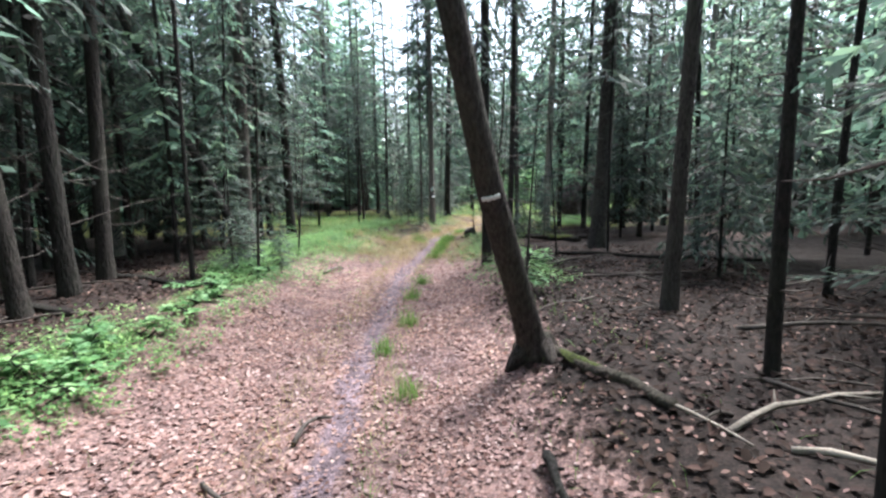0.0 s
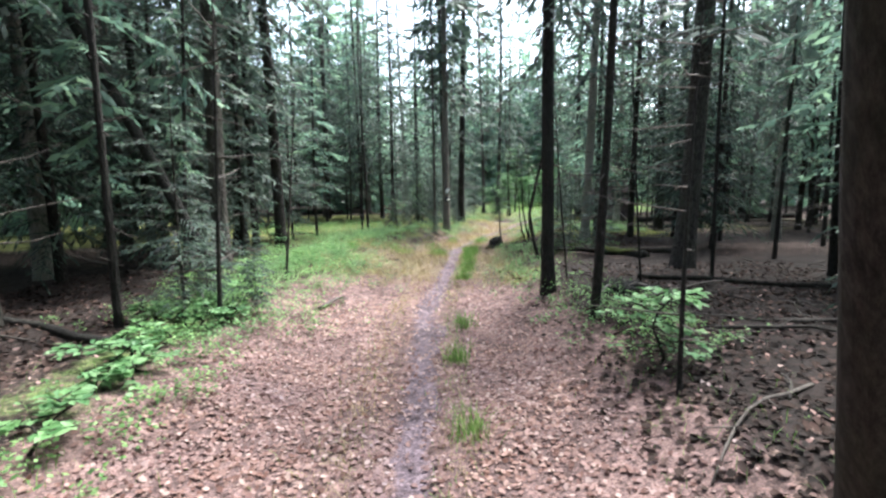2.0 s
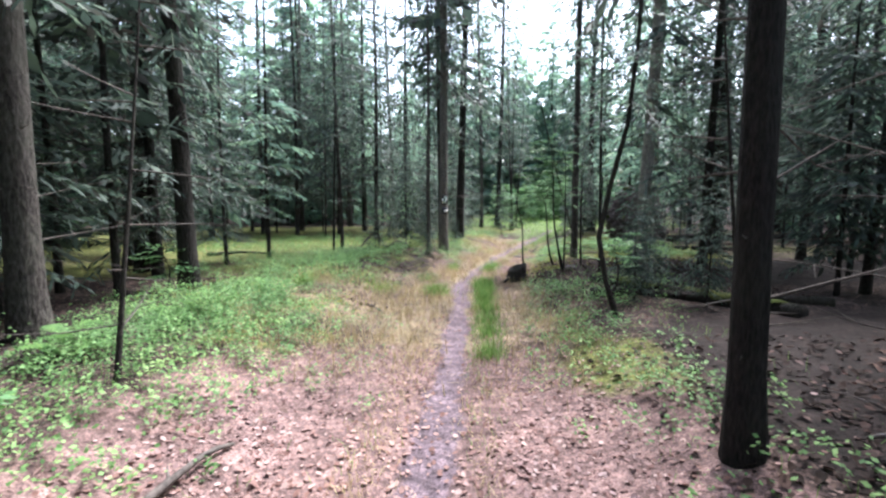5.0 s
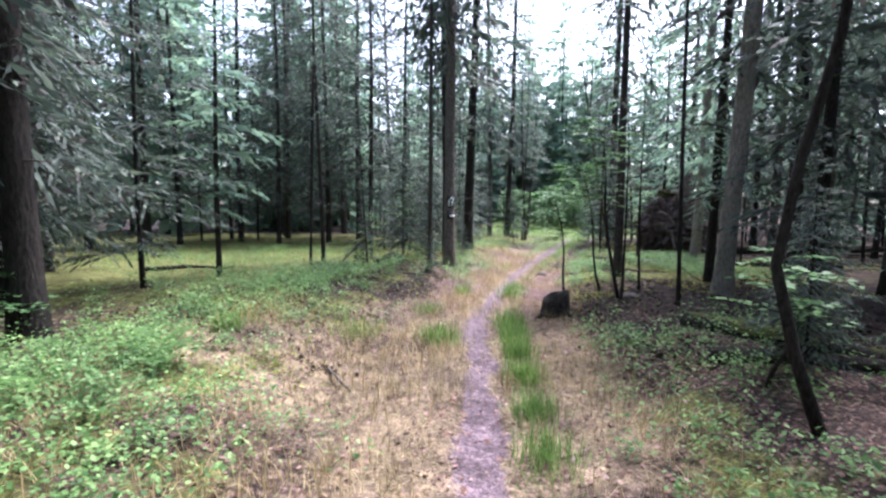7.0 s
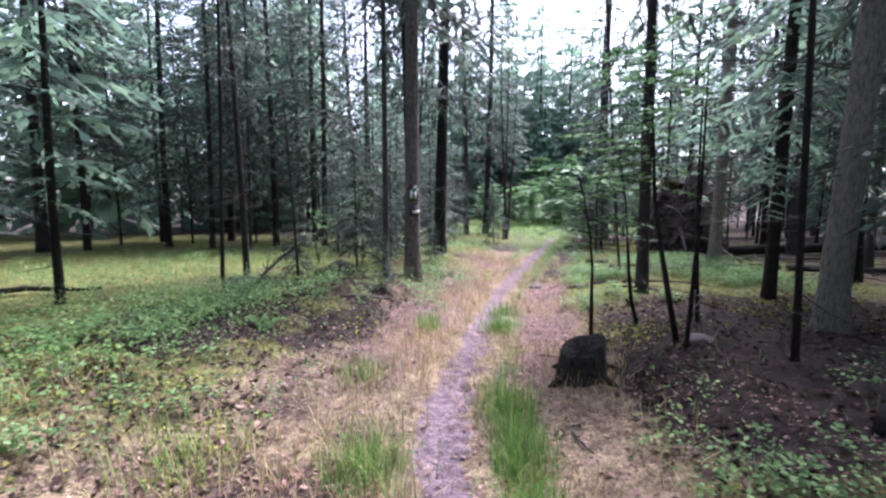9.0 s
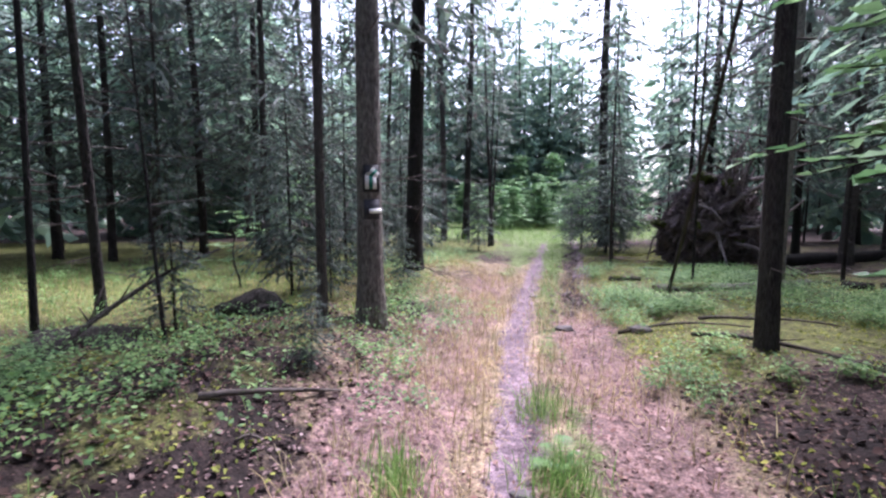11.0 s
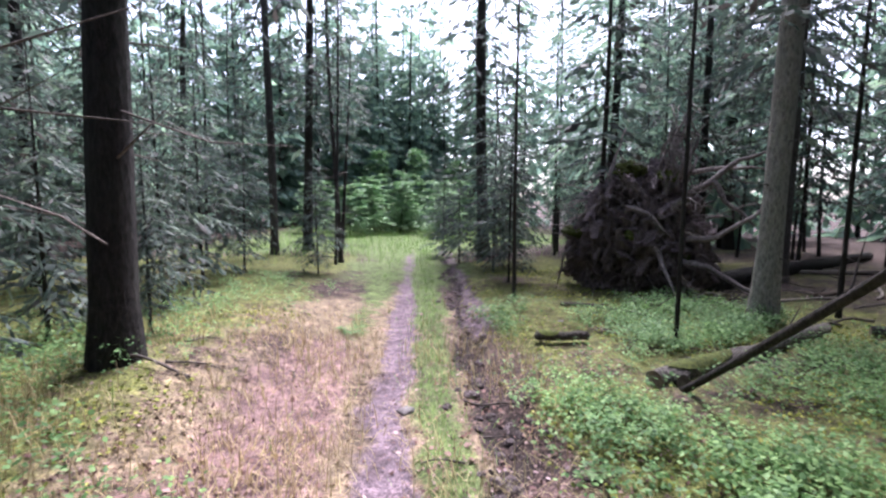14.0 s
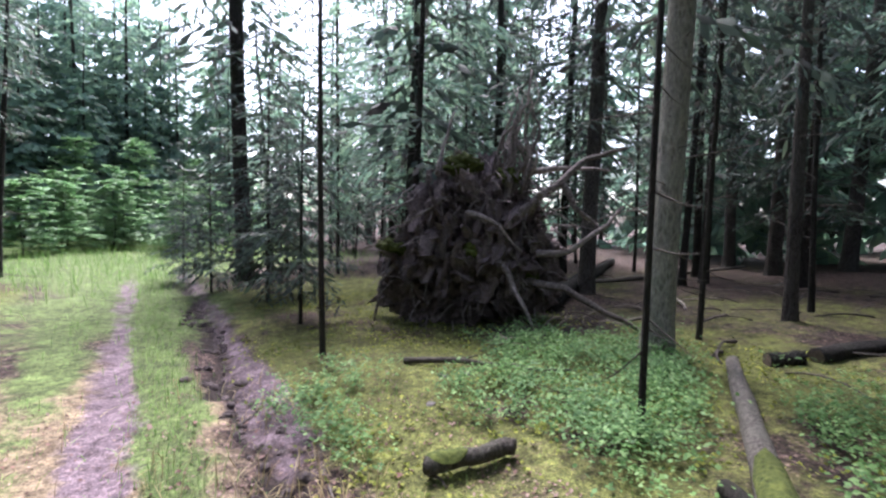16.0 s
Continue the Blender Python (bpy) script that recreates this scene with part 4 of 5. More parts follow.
log_thing("log", (2.3, 9.5), (5.6, 8.0), 0.035, 0.03, BARK_DARK, "thin fallen stem across leaf litter", [], 12, 1.2)
log_thing("log", (-6.5, 8.2), (-3.2, 6.6), 0.05, 0.04, BARK_DARK, "thin fallen stem in dark leaf litter", [], 14)
log_thing("log", (-9, 7.5), (-4.2, 5.2), 0.07, 0.05, BARK_DARK, "thin fallen stem in dark leaf litter", [], 15)


# ---- sticks on the ground ----
def stick(a, b, r, mat, label, arch=0.03, seed=0):
    A, B = put(*a, r), put(*b, r)
    pts = []
    side = Vector((-(B - A).y, (B - A).x, 0)) * 0.06
    for i in range(7):
        t = i / 6
        p = A.lerp(B, t) + side * math.sin(t * 4 + seed)
        p.z = float(height(p.x, p.y)) + r * 0.8 + arch * math.sin(math.pi * t)
        pts.append(p)
    e = tagged(new("fallen_branch"), label, "branch")
    limb("stem", pts, r, r * 0.5, mat, e, sides=6)
    for k in (2, 4):
        w = (pts[k + 1] - pts[k]).normalized()
        s = Vector((-w.y, w.x, 0)) * (1 if k == 2 else -1)
        limb("twig", [pts[k], pts[k] + (w * 0.6 + s * 0.5) * (B - A).length * 0.18 + Vector((0, 0, 0.03))], r * 0.5, r * 0.2, mat, e, sides=5)
    return e


STICKS = [((1.56, 2.43), (2.9, 2.9), 0.022, TWIG_PALE), ((1.75, 2.2), (2.6, 1.75), 0.02, TWIG_PALE), ((1.35, 2.75), (1.62, 2.3), 0.014, TWIG_PALE), ((2.2, 3.1), (2.6, 2.4), 0.018, TWIG),
          ((-2.26, 8.75), (-1.98, 9.5), 0.025, TWIG), ((-1.35, 2.5), (-0.95, 1.9), 0.016, TWIG), ((-1.0, 2.9), (-0.85, 3.3), 0.02, TWIG), ((2.72, 19.8), (3.5, 18.0), 0.022, TWIG),
          ((0.55, 2.5), (0.62, 2.0), 0.035, BARK_DARK), ((-1.7, 13.6), (-1.45, 13.2), 0.016, TWIG), ((1.7, 8.3), (3.3, 8.9), 0.025, TWIG), ((2.0, 7.0), (3.2, 6.2), 0.02, TWIG),
          ((2.8, 4.4), (4.6, 4.0), 0.024, TWIG), ((3.2, 3.2), (4.4, 3.6), 0.02, TWIG), ((2.6, 6.9), (4.8, 7.1), 0.025, TWIG), ((5.4, 25.4), (6.2, 24.1), 0.03, TWIG), ((4.9, 21.2), (6.4, 21.0), 0.02, TWIG),
          ((3.4, 20.6), (4.6, 19.9), 0.02, TWIG), ((2.3, 20.4), (3.5, 19.9), 0.018, TWIG), ((-0.2, 22.4), (-0.9, 22.9), 0.015, TWIG), ((0.05, 23.9), (0.8, 23.6), 0.015, TWIG), ((-1.3, 18.2), (-0.6, 18.7), 0.02, TWIG),
          ((8.7, 24.4), (9.9, 23.9), 0.025, TWIG_PALE), ((10.5, 24.0), (12.4, 24.6), 0.025, TWIG_PALE), ((-6, 6.4), (-4.4, 6.9), 0.02, TWIG), ((-5, 4.4), (-4.0, 5.4), 0.018, TWIG), ((-6.5, 18.9), (-5.0, 19.6), 0.05, BARK_DARK)]
for k, (a, b, r, m) in enumerate(STICKS):
    stick(a, b, r, m, "pale dry fallen branch on leaf litter" if m is TWIG_PALE else "dark fallen branch lying on the ground", 0.05, k)
e = tagged(new("fallen_branch"), "long dead branch propped up over the moss", "branch")
pts = line(put(-2.75, 18.95, 0.02), (0.21, 0.95, 0.24), 2.6, 8, -0.1)
limb("stem", pts, 0.028, 0.012, BARK_DARK, e)
r = random.Random(9)
for i in range(7):
    limb("twig", [pts[2 + i % 6], pts[2 + i % 6] + Vector((r.uniform(-0.4, 0.4), r.uniform(-0.3, 0.3), r.uniform(0.1, 0.45)))], 0.01, 0.003, TWIG, e, sides=4)


# ---- stumps, stones, humps ----
def lump(name, at, size, mat, label, category, seed, rough=0.3, detail=3, freq=1.6):
    bm = bmesh.new()
    bmesh.ops.create_icosphere(bm, subdivisions=detail, radius=1)
    for v in bm.verts:
        n = v.co.copy()
        k = 1 + rough * (noise.noise(n * freq + Vector((seed, 0, 0))) + 0.5 * noise.noise(n * freq * 3 + Vector((0, seed, 0))))
        v.co = Vector((n.x * size[0] * k, n.y * size[1] * k, n.z * size[2] * k))
    me = bpy.data.meshes.new(name)
    bm.to_mesh(me)
    bm.free()
    me.polygons.foreach_set("use_smooth", [detail > 2] * len(me.polygons))
    me.materials.append(mat)
    ob = new(name, me)
    ob.location = at
    return tagged(ob, label, category) if label else ob


def stump(x, y, r, h, label):
    e = tagged(new("tree_stump"), label, "stump")
    V, F = [], []
    z = float(height(x, y))
    n = 18
    for ring, (q, zz) in enumerate(((1.25, -0.1), (1.05, 0.06), (0.96, 0.5 * h), (0.92, 1), (0.7, 0.93), (0.0, 0.8))):
        for k in range(n):
            a = 2 * math.pi * k / n
            hh = h * (0.8 + 0.2 * math.cos(a - 0.3) + 0.03 * math.sin(5 * a)) if ring > 2 else zz
            hh = hh * zz if ring > 2 else hh
            w = q * r * (1 + 0.1 * math.sin(3 * a + 1) + 0.06 * math.sin(7 * a))
            V.append(Vector((x + w * math.cos(a), y + w * math.sin(a), z + hh)))
    for ring in range(5):
        for k in range(n):
            a, b = ring * n + k, ring * n + (k + 1) % n
            F.append((a, b, b + n, a + n))
    part("stump_wood", mesh("stump_wood", V, F, BARK_DARK), e)
    for k in range(4):
        a = k * 1.6 + 0.4
        limb("root", [Vector((x + math.cos(a) * r * 0.8, y + math.sin(a) * r * 0.8, z + 0.08)), put(x + math.cos(a) * r * 2, y + math.sin(a) * r * 2, -0.02)], 0.04, 0.02, BARK_DARK, e, sides=6)
    return e


stump(0.92, 15.95, 0.185, 0.34, "dark rotten tree stump beside the footpath")
for k, (x, y, s) in enumerate([(1.83, 20.74, 0.11), (2.53, 20.31, 0.14), (2.2, 23.05, 0.07), (5.35, 24.9, 0.05), (5.5, 24.75, 0.04), (4.8, 24.6, 0.04), (2.05, 16.2, 0.13), (0.35, 17.6, 0.05)]):
    lump("stone", put(x, y, s * 0.12), (s, s * 0.8, s * 0.34), STONE, "weathered grey stone set in the ground", "stone", k * 3.1, 0.3, 3)
lump("mossy_hump", put(-1.8, 21.2, -0.05), (0.42, 0.3, 0.26), BARK_DARK, "dark rotten mossy hump by the trees", "mound", 3.3, 0.5, 4)
lump("mossy_hump", put(-2.9, 20.0, -0.05), (0.6, 0.45, 0.2), BARK_DARK, "dark mossy hump under a dead branch", "mound", 5.3, 0.5, 4)
lump("mossy_hump", put(1.75, 8.75, -0.06), (0.3, 0.26, 0.2), BARK_DARK, "dark decayed root stump in leaf litter", "stump", 6.3, 0.6, 4)
for k, (x, y) in enumerate([(1.35, 8.45), (2.1, 8.4), (1.6, 9.1), (2.05, 9.0)]):
    stick((1.75, 8.75), (x, y), 0.02, ROOT, "gnarled root of a decayed stump", 0.12, 60 + k)


# ---- upturned root plate ----
def root_plate():
    e = tagged(new("root_plate"), "upturned root plate of a fallen spruce with soil and moss", "root plate")
    c = Vector((7.75, 26.2, -0.66))
    fx, fy = 0.83, 0.56

    def loc(u, v, w):
        return Vector((c.x + u * fy - w * fx, c.y - u * fx - w * fy, v))

    bm = bmesh.new()
    bmesh.ops.create_icosphere(bm, subdivisions=6, radius=1)
    for v in bm.verts:
        n = v.co.copy()
        u, w, z = n.x, n.y, n.z
        side = 1.1 - 0.38 * max(z, -0.2) + 0.25 * noise.noise(Vector((n.z * 2, n.x * 2, 4)))
        if z < -0.2:
            side += (-0.2 - z) * 0.5
        k = 0.95 + 0.42 * noise.noise(n * 2.0 + Vector((3, 1, 7))) + 0.2 * noise.noise(n * 5.5) + 0.15 * abs(noise.noise(n * 11 + Vector((5, 5, 5)))) + 0.09 * noise.noise(n * 22)
        top = 1.0 - 0.16 * u
        v.co = loc(u * side * k, 0.32 + z * 1.18 * k * top, w * 0.55 * k - 0.25 * max(0, z))
    me = bpy.data.meshes.new("soil_disc")
    bm.to_mesh(me)
    bm.free()
    me.materials.append(SOIL)
    part("soil_disc", me, e, "dark clodded soil held by roots")
    r = random.Random(77)
    clods = [lump("clod", (0, 0, 0), (1, 0.8, 0.7), SOIL, "", "", k * 7.7, 0.9, 2, 2.4) for k in range(5)]
    meshes = [o.data for o in clods]
    for o in clods:
        bpy.data.objects.remove(o)
    for i in range(230):
        a, q = r.uniform(0, 6.28), math.sqrt(r.random())
        z = 0.36 + 1.08 * q * math.sin(a)
        u = (1.1 - 0.38 * (z - 0.3)) * q * math.cos(a)
        o = part("clod", meshes[i % 5], e)
        s = r.uniform(0.07, 0.25)
        o.matrix_basis = Matrix.Translation(loc(u * 1.06, z, 0.74 * math.sqrt(max(0.02, 1 - q * q)) + 0.02)) @ pose(0, 0, 0, r.uniform(0, 360), r.uniform(0, 360), 0) @ Matrix.Diagonal((s, s * r.uniform(0.35, 0.8), s * r.uniform(0.25, 0.6), 1))
    for k, pts in enumerate([
        [(0.4, 0.9, 0.5), (0.52, 1.5, 0.35), (0.5, 2.0, 0.25), (0.68, 2.3, 0.2), (0.72, 2.75, 0.15)],
        [(0.7, 1.0, 0.3), (0.72, 1.6, 0.2), (0.85, 2.0, 0.2), (0.7, 2.35, 0.3)],
        [(0.3, 0.6, 0.6), (0.75, 0.95, 0.6), (1.1, 1.25, 0.5), (1.45, 1.55, 0.4), (1.95, 1.7, 0.4)],
        [(0.6, 1.4, 0.2), (1.2, 1.45, 0.2), (1.8, 1.42, 0.2)],
        [(1.1, 1.25, 0.5), (1.3, 0.95, 0.5), (1.5, 0.75, 0.5), (1.7, 0.55, 0.55)],
        [(-0.36, 1.0, 0.6), (-0.7, 0.75, 0.75), (-0.95, 0.67, 0.8), (-1.35, 0.7, 0.7)],
        [(-0.5, 1.3, 0.3), (-0.45, 1.7, 0.2), (-0.3, 2.2, 0.1)],
        [(0.8, 0.3, 0.6), (1.2, 0.35, 0.7), (1.7, 0.7, 0.6), (1.9, 0.95, 0.5)],
        [(0.7, 0.0, 0.6), (1.1, -0.1, 0.8), (1.6, -0.35, 0.9), (2.1, -0.6, 1.0)],
        [(0.2, 0.4, 0.7), (0.5, -0.1, 0.9), (0.75, -0.6, 1.1)],
        [(-0.9, 0.2, 0.5), (-1.2, -0.1, 0.6), (-1.25, -0.6, 0.7)],
        [(-0.1, 0.8, 0.75), (0.3, 0.7, 0.8), (0.6, 0.35, 0.75)],
    ]):
        thick = (0.04, 0.035, 0.07, 0.05, 0.05, 0.014, 0.04, 0.05, 0.06, 0.05, 0.04, 0.04)[k]
        P = []
        for i in range(len(pts) - 1):
            for t in (0, 0.33, 0.66):
                p = loc(*pts[i]).lerp(loc(*pts[i + 1]), t)
                P.append(p + Vector((noise.noise(p * 3), noise.noise(p * 3 + Vector((9, 0, 0))), noise.noise(p * 3 + Vector((0, 9, 0))))) * 0.06)
        P.append(loc(*pts[-1]))
        limb("root", P, thick, thick * 0.3, TWIG_PALE if k == 5 else ROOT, e, "pale thin root" if k == 5 else "", 8, 0.3, k)
    for k in range(26):
        u, z, w = r.uniform(0.3, 0.8), r.uniform(1.0, 1.5), r.uniform(0.1, 0.5)
        tip = loc(0.62 + (u - 0.55) * 0.5 + r.uniform(-0.18, 0.2), z + r.uniform(0.5, 1.3), w + r.uniform(-0.2, 0.2))
        a = loc(u, z, w)
        P = [a.lerp(tip, t) + Vector((noise.noise(a * 5 + Vector((k, t * 3, 0))), noise.noise(a * 5 + Vector((0, k, t * 3))), 0)) * 0.22 for t in (0, 0.2, 0.4, 0.6, 0.8, 1)]
        limb("root", P, r.uniform(0.015, 0.04), 0.006, ROOT, e, "", 6, 0.4, 80 + k)
    for k in range(44):
        a, q = r.uniform(0, 6.28), math.sqrt(r.random())
        u, z = 1.15 * q * math.cos(a), 0.4 + 1.1 * q * math.sin(a)
        p = loc(u, z, 0.66 * math.sqrt(max(0.02, 1 - q * q)))
        b = r.uniform(0, 6.28)
        L = r.uniform(0.18, 0.5)
        P = [p + (loc(math.cos(b), math.sin(b) * 1.0, 0.15) - loc(0, 0, 0)) * (L * t) + Vector((0, 0, noise.noise(p * 4 + Vector((t * 2, k, 0))) * 0.12)) for t in (-0.5, -0.15, 0.2, 0.5)]
        limb("root", P, r.uniform(0.01, 0.032), 0.005, ROOT, e, "", 6, 0.5, 120 + k)
    for k in range(14):
        u = r.uniform(-0.8, 1.0)
        z = 1.25 - 0.35 * abs(u) + r.uniform(-0.3, 0.1)
        p = loc(u, z, r.uniform(0.1, 0.5))
        d = Vector((r.uniform(-0.5, 0.5), r.uniform(-0.5, 0.5), r.uniform(0.1, 0.9))) + (loc(u, 0, 0) - loc(0, 0, 0)) * 0.6
        d *= r.uniform(0.35, 0.75)
        P = [p + d * t + Vector((noise.noise(p + d * t * 4), noise.noise(p * 2 + d * t * 4), 0)) * 0.12 * t for t in (-0.3, 0, 0.3, 0.6, 1)]
        limb("root", P, r.uniform(0.02, 0.045), 0.006, ROOT, e, "", 6, 0.3, 40 + k)
    V, F = [], []
    for i in range(190):
        a, q = r.uniform(0, 6.28), math.sqrt(r.random())
        u, z = 1.2 * q * math.cos(a), 0.4 + 1.15 * q * math.sin(a)
        p = loc(u, z, 0.6 * math.sqrt(max(0.02, 1 - q * q)))
        d = loc(u + r.uniform(-0.3, 0.3) + u * 0.2, z + r.uniform(-0.35, 0.2), 0.75 + r.uniform(-0.1, 0.2)) - p
        tube(V, F, [p, p + d * 0.5 + Vector((0, 0, 0.04)), p + d], [0.017, 0.011, 0.003], 4, cap=False)
    tagged(part("root_fringe", mesh("root_fringe", V, F, ROOT), e), kind="stuff")
    for k, (u, z, w, s) in enumerate([(-0.15, 1.44, 0.3, 0.24), (0.42, 1.3, 0.35, 0.17), (-1.08, 0.35, 0.5, 0.18), (0.02, 0.35, 0.66, 0.16), (0.7, 0.0, 0.5, 0.15)]):
        o = lump("moss_cushion", loc(u, z, w), (s, s, s * 0.6), MOSS, "", "", k * 5.5, 0.5, 4, 2.5)
        o.parent = e
        tagged(o, "dark green moss cushion")


root_plate()
for k in range(26):
    a = rng.uniform(0, 6.28)
    x, y = 8.3 + 1.9 * math.cos(a) * rng.random(), 24.7 + 1.0 * math.sin(a) * rng.random()
    b = rng.uniform(0, 3.1)
    stick((x, y), (x + 0.6 * math.cos(b), y + 0.6 * math.sin(b)), 0.011, TWIG_PALE if k % 3 == 0 else TWIG, "thin broken branch in the brush below the root plate", 0.08, 100 + k)


# ---- low plants ----
def frond(L, r):
    V, F = [], []
    n = 16
    sp = [Vector((L * t, 0, 0.55 * L * math.sin(t * 1.9) - 0.25 * L * t * t)) for t in [i / n for i in range(n + 1)]]
    for i in range(1, n):
        w = L * 0.3 * math.sin(math.pi * (0.12 + 0.88 * i / n)) ** 0.8
        for s in (-1, 1):
            a = sp[i]
            tip = a + Vector((w * 0.35, s * w, -0.12 * w))
            q = L / n * 0.55
            b = len(V)
            V.extend([a - Vector((q, 0, 0)), a + Vector((q, 0, 0)), tip + Vector((q * 0.3, 0, 0)), tip - Vector((q * 0.3, 0, 0))])
            F.append((b, b + 1, b + 2, b + 3))
    return mesh("frond", V, F, FERN, True)


FRONDS = [frond(L, rng) for L in (0.42, 0.34, 0.5)]


def fern(x, y, s, k):
    e = tagged(new("fern"), "light green fern with arching fronds", "fern", "ferns")
    e.matrix_basis = Matrix.Translation(put(x, y, -0.02)) @ Matrix.Diagonal((s, s, s, 1))
    for i in range(7):
        part("frond", FRONDS[(i + k) % 3], e).matrix_basis = pose(0, 0, 0, 0, rng.uniform(-25, 10), i * 51 + rng.uniform(-15, 15))


FERNS = [(2.28, 25.22, 0.45), (-3.4, 12.0, 0.9), (-2.9, 13.1, 0.8), (-3.8, 10.6, 0.9), (-3.2, 16.2, 0.8), (-2.7, 17.6, 0.7), (-4.2, 9.6, 0.8), (0.62, 17.8, 0.45), (-1.9, 17.0, 0.5)]
for k, (x, y, s) in enumerate(FERNS):
    fern(x, y, s, k)

for k in range(40):
    y = rng.uniform(2.2, 9.5)
    x = float(table(TRAIL_X, y)) - rng.gauss(2.25 if y < 6 else 2.5, 0.32)
    tagged(beech_sapling(x, y, rng.uniform(0.14, 0.34), rng.uniform(0.22, 0.36), 8, 500 + k, low=0.45, size=0.085, leaves=8, label="low leafy seedling with broad green leaves on the track edge"), category="seedling", group="seedlings on the track edge")

gen = np.random.default_rng(5)


def mesh_np(name, V, F, mat, label, category):
    me = bpy.data.meshes.new(name)
    me.vertices.add(len(V))
    me.vertices.foreach_set("co", V.astype(np.float32).reshape(-1))
    k = F.shape[1]
    me.loops.add(F.size)
    me.loops.foreach_set("vertex_index", F.astype(np.int32).reshape(-1))
    me.polygons.add(len(F))
    me.polygons.foreach_set("loop_start", np.arange(0, F.size, k, dtype=np.int32))
    me.materials.append(mat)
    me.update(calc_edges=True)
    return tagged(new(name, me), label, category, kind="stuff")


def sow(n, x0, x1, y0, y1, chance):
    """Random places along the track, kept with the chance given by offset and way along."""
    y = gen.uniform(y0, y1, n)
    d = gen.uniform(x0, x1, n)
    x = d + table(TRAIL_X, y)
    keep = gen.random(n) < chance(d, y, x)
    return x[keep], y[keep]


def patchy(x, y, f=0.9):
    return np.clip(0.5 + lumps(x * f + 5, y * f - 3) * 1.1, 0, 1)


def leaves_at(x, y, size, lift, mat, name, label, category, curl=0.5):
    n = len(x)
    a = gen.uniform(0, 6.283, n)
    s = gen.uniform(size[0], size[1], n)
    d = np.stack([np.cos(a), np.sin(a), gen.normal(0, 0.28, n)], -1)
    p = np.stack([-np.sin(a), np.cos(a), gen.normal(0, 0.32, n)], -1)
    c = np.stack([x, y, height(x, y) + gen.uniform(lift[0], lift[1], n)], -1)
    up = np.array([0, 0, 1.0])
    k = (gen.uniform(-0.1, curl, n) * s * 0.4)[:, None]
    w = 0.36
    V = np.stack([c - d * s[:, None] * 0.5, c - d * s[:, None] * 0.12 + p * s[:, None] * w + up * k, c + d * s[:, None] * 0.28 + p * s[:, None] * w * 0.72 + up * k, c + d * s[:, None] * 0.5 + up * k * 0.4,
                  c + d * s[:, None] * 0.28 - p * s[:, None] * w * 0.72 + up * k, c - d * s[:, None] * 0.12 - p * s[:, None] * w + up * k], 1).reshape(-1, 3)
    b = np.arange(n)[:, None] * 6
    F = np.concatenate([b + np.array([[0, 1, 2, 3]]), b + np.array([[0, 3, 4, 5]])])
    return mesh_np(name, V, F, mat, label, category)


x, y = sow(230000, -3.4, 5.2, 1.0, 26, lambda d, y, x: (1 - 0.75 * np.exp(-(d / 0.16) ** 2)) * (1 - 0.55 * np.exp(-((d + 0.42) / 0.15) ** 2)) * (1 - 0.6 * np.exp(-((d - 0.3) / 0.12) ** 2))
           * (np.where(np.abs(d) < 1.6, 0.14, 0.05) + 0.86 * (1 - smooth(8.0, 11.5, y))) * (1 - 0.8 * smooth(21, 24, y)) * (1 - 0.96 * smooth(1.1, 2.0, np.abs(d + 0.2))) * np.where(y < 7, 1, 0.7))
leaves_at(x, y, (0.02, 0.05), (0.0, 0.018), LITTER, "fallen_leaves", "pinkish brown fallen beech leaves covering the track", "leaf litter", 0.26)


# leaves off the track, coloured dark to stand in for woodland shade
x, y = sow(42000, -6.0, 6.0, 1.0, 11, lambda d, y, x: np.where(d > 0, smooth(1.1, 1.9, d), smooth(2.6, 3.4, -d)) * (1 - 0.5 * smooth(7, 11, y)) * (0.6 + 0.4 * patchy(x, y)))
leaves_at(x, y, (0.03, 0.075), (0.0, 0.03), DARKENED_LITTER, "darkened_leaves", "fallen leaves on the wood floor, darkened for the shade there", "leaf litter", 0.8)


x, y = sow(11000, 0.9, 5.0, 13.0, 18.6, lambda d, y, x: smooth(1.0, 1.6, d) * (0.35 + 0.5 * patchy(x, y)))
leaves_at(x, y, (0.02, 0.06), (0.0, 0.025), DARKENED_LITTER, "darkened_leaves", "fallen leaves beside the stump, darkened for the shade there", "leaf litter", 0.8)


x, y = sow(16000, -4.2, -0.9, 13.5, 21, lambda d, y, x: smooth(0.9, 1.4, -d) * (0.3 + 0.7 * patchy(x, y, 1.5)))
leaves_at(x[::2], y[::2], (0.02, 0.055), (0.0, 0.025), DARKENED_LITTER, "darkened_leaves", "dark fallen leaves on the bank below the trees", "leaf litter", 0.8)
leaves_at(x[1::2], y[1::2], (0.012, 0.034), (0.0, 0.02), CRUMBS, "needle_litter", "reddish brown needle litter on the bank below the trees", "litter", 0.8)


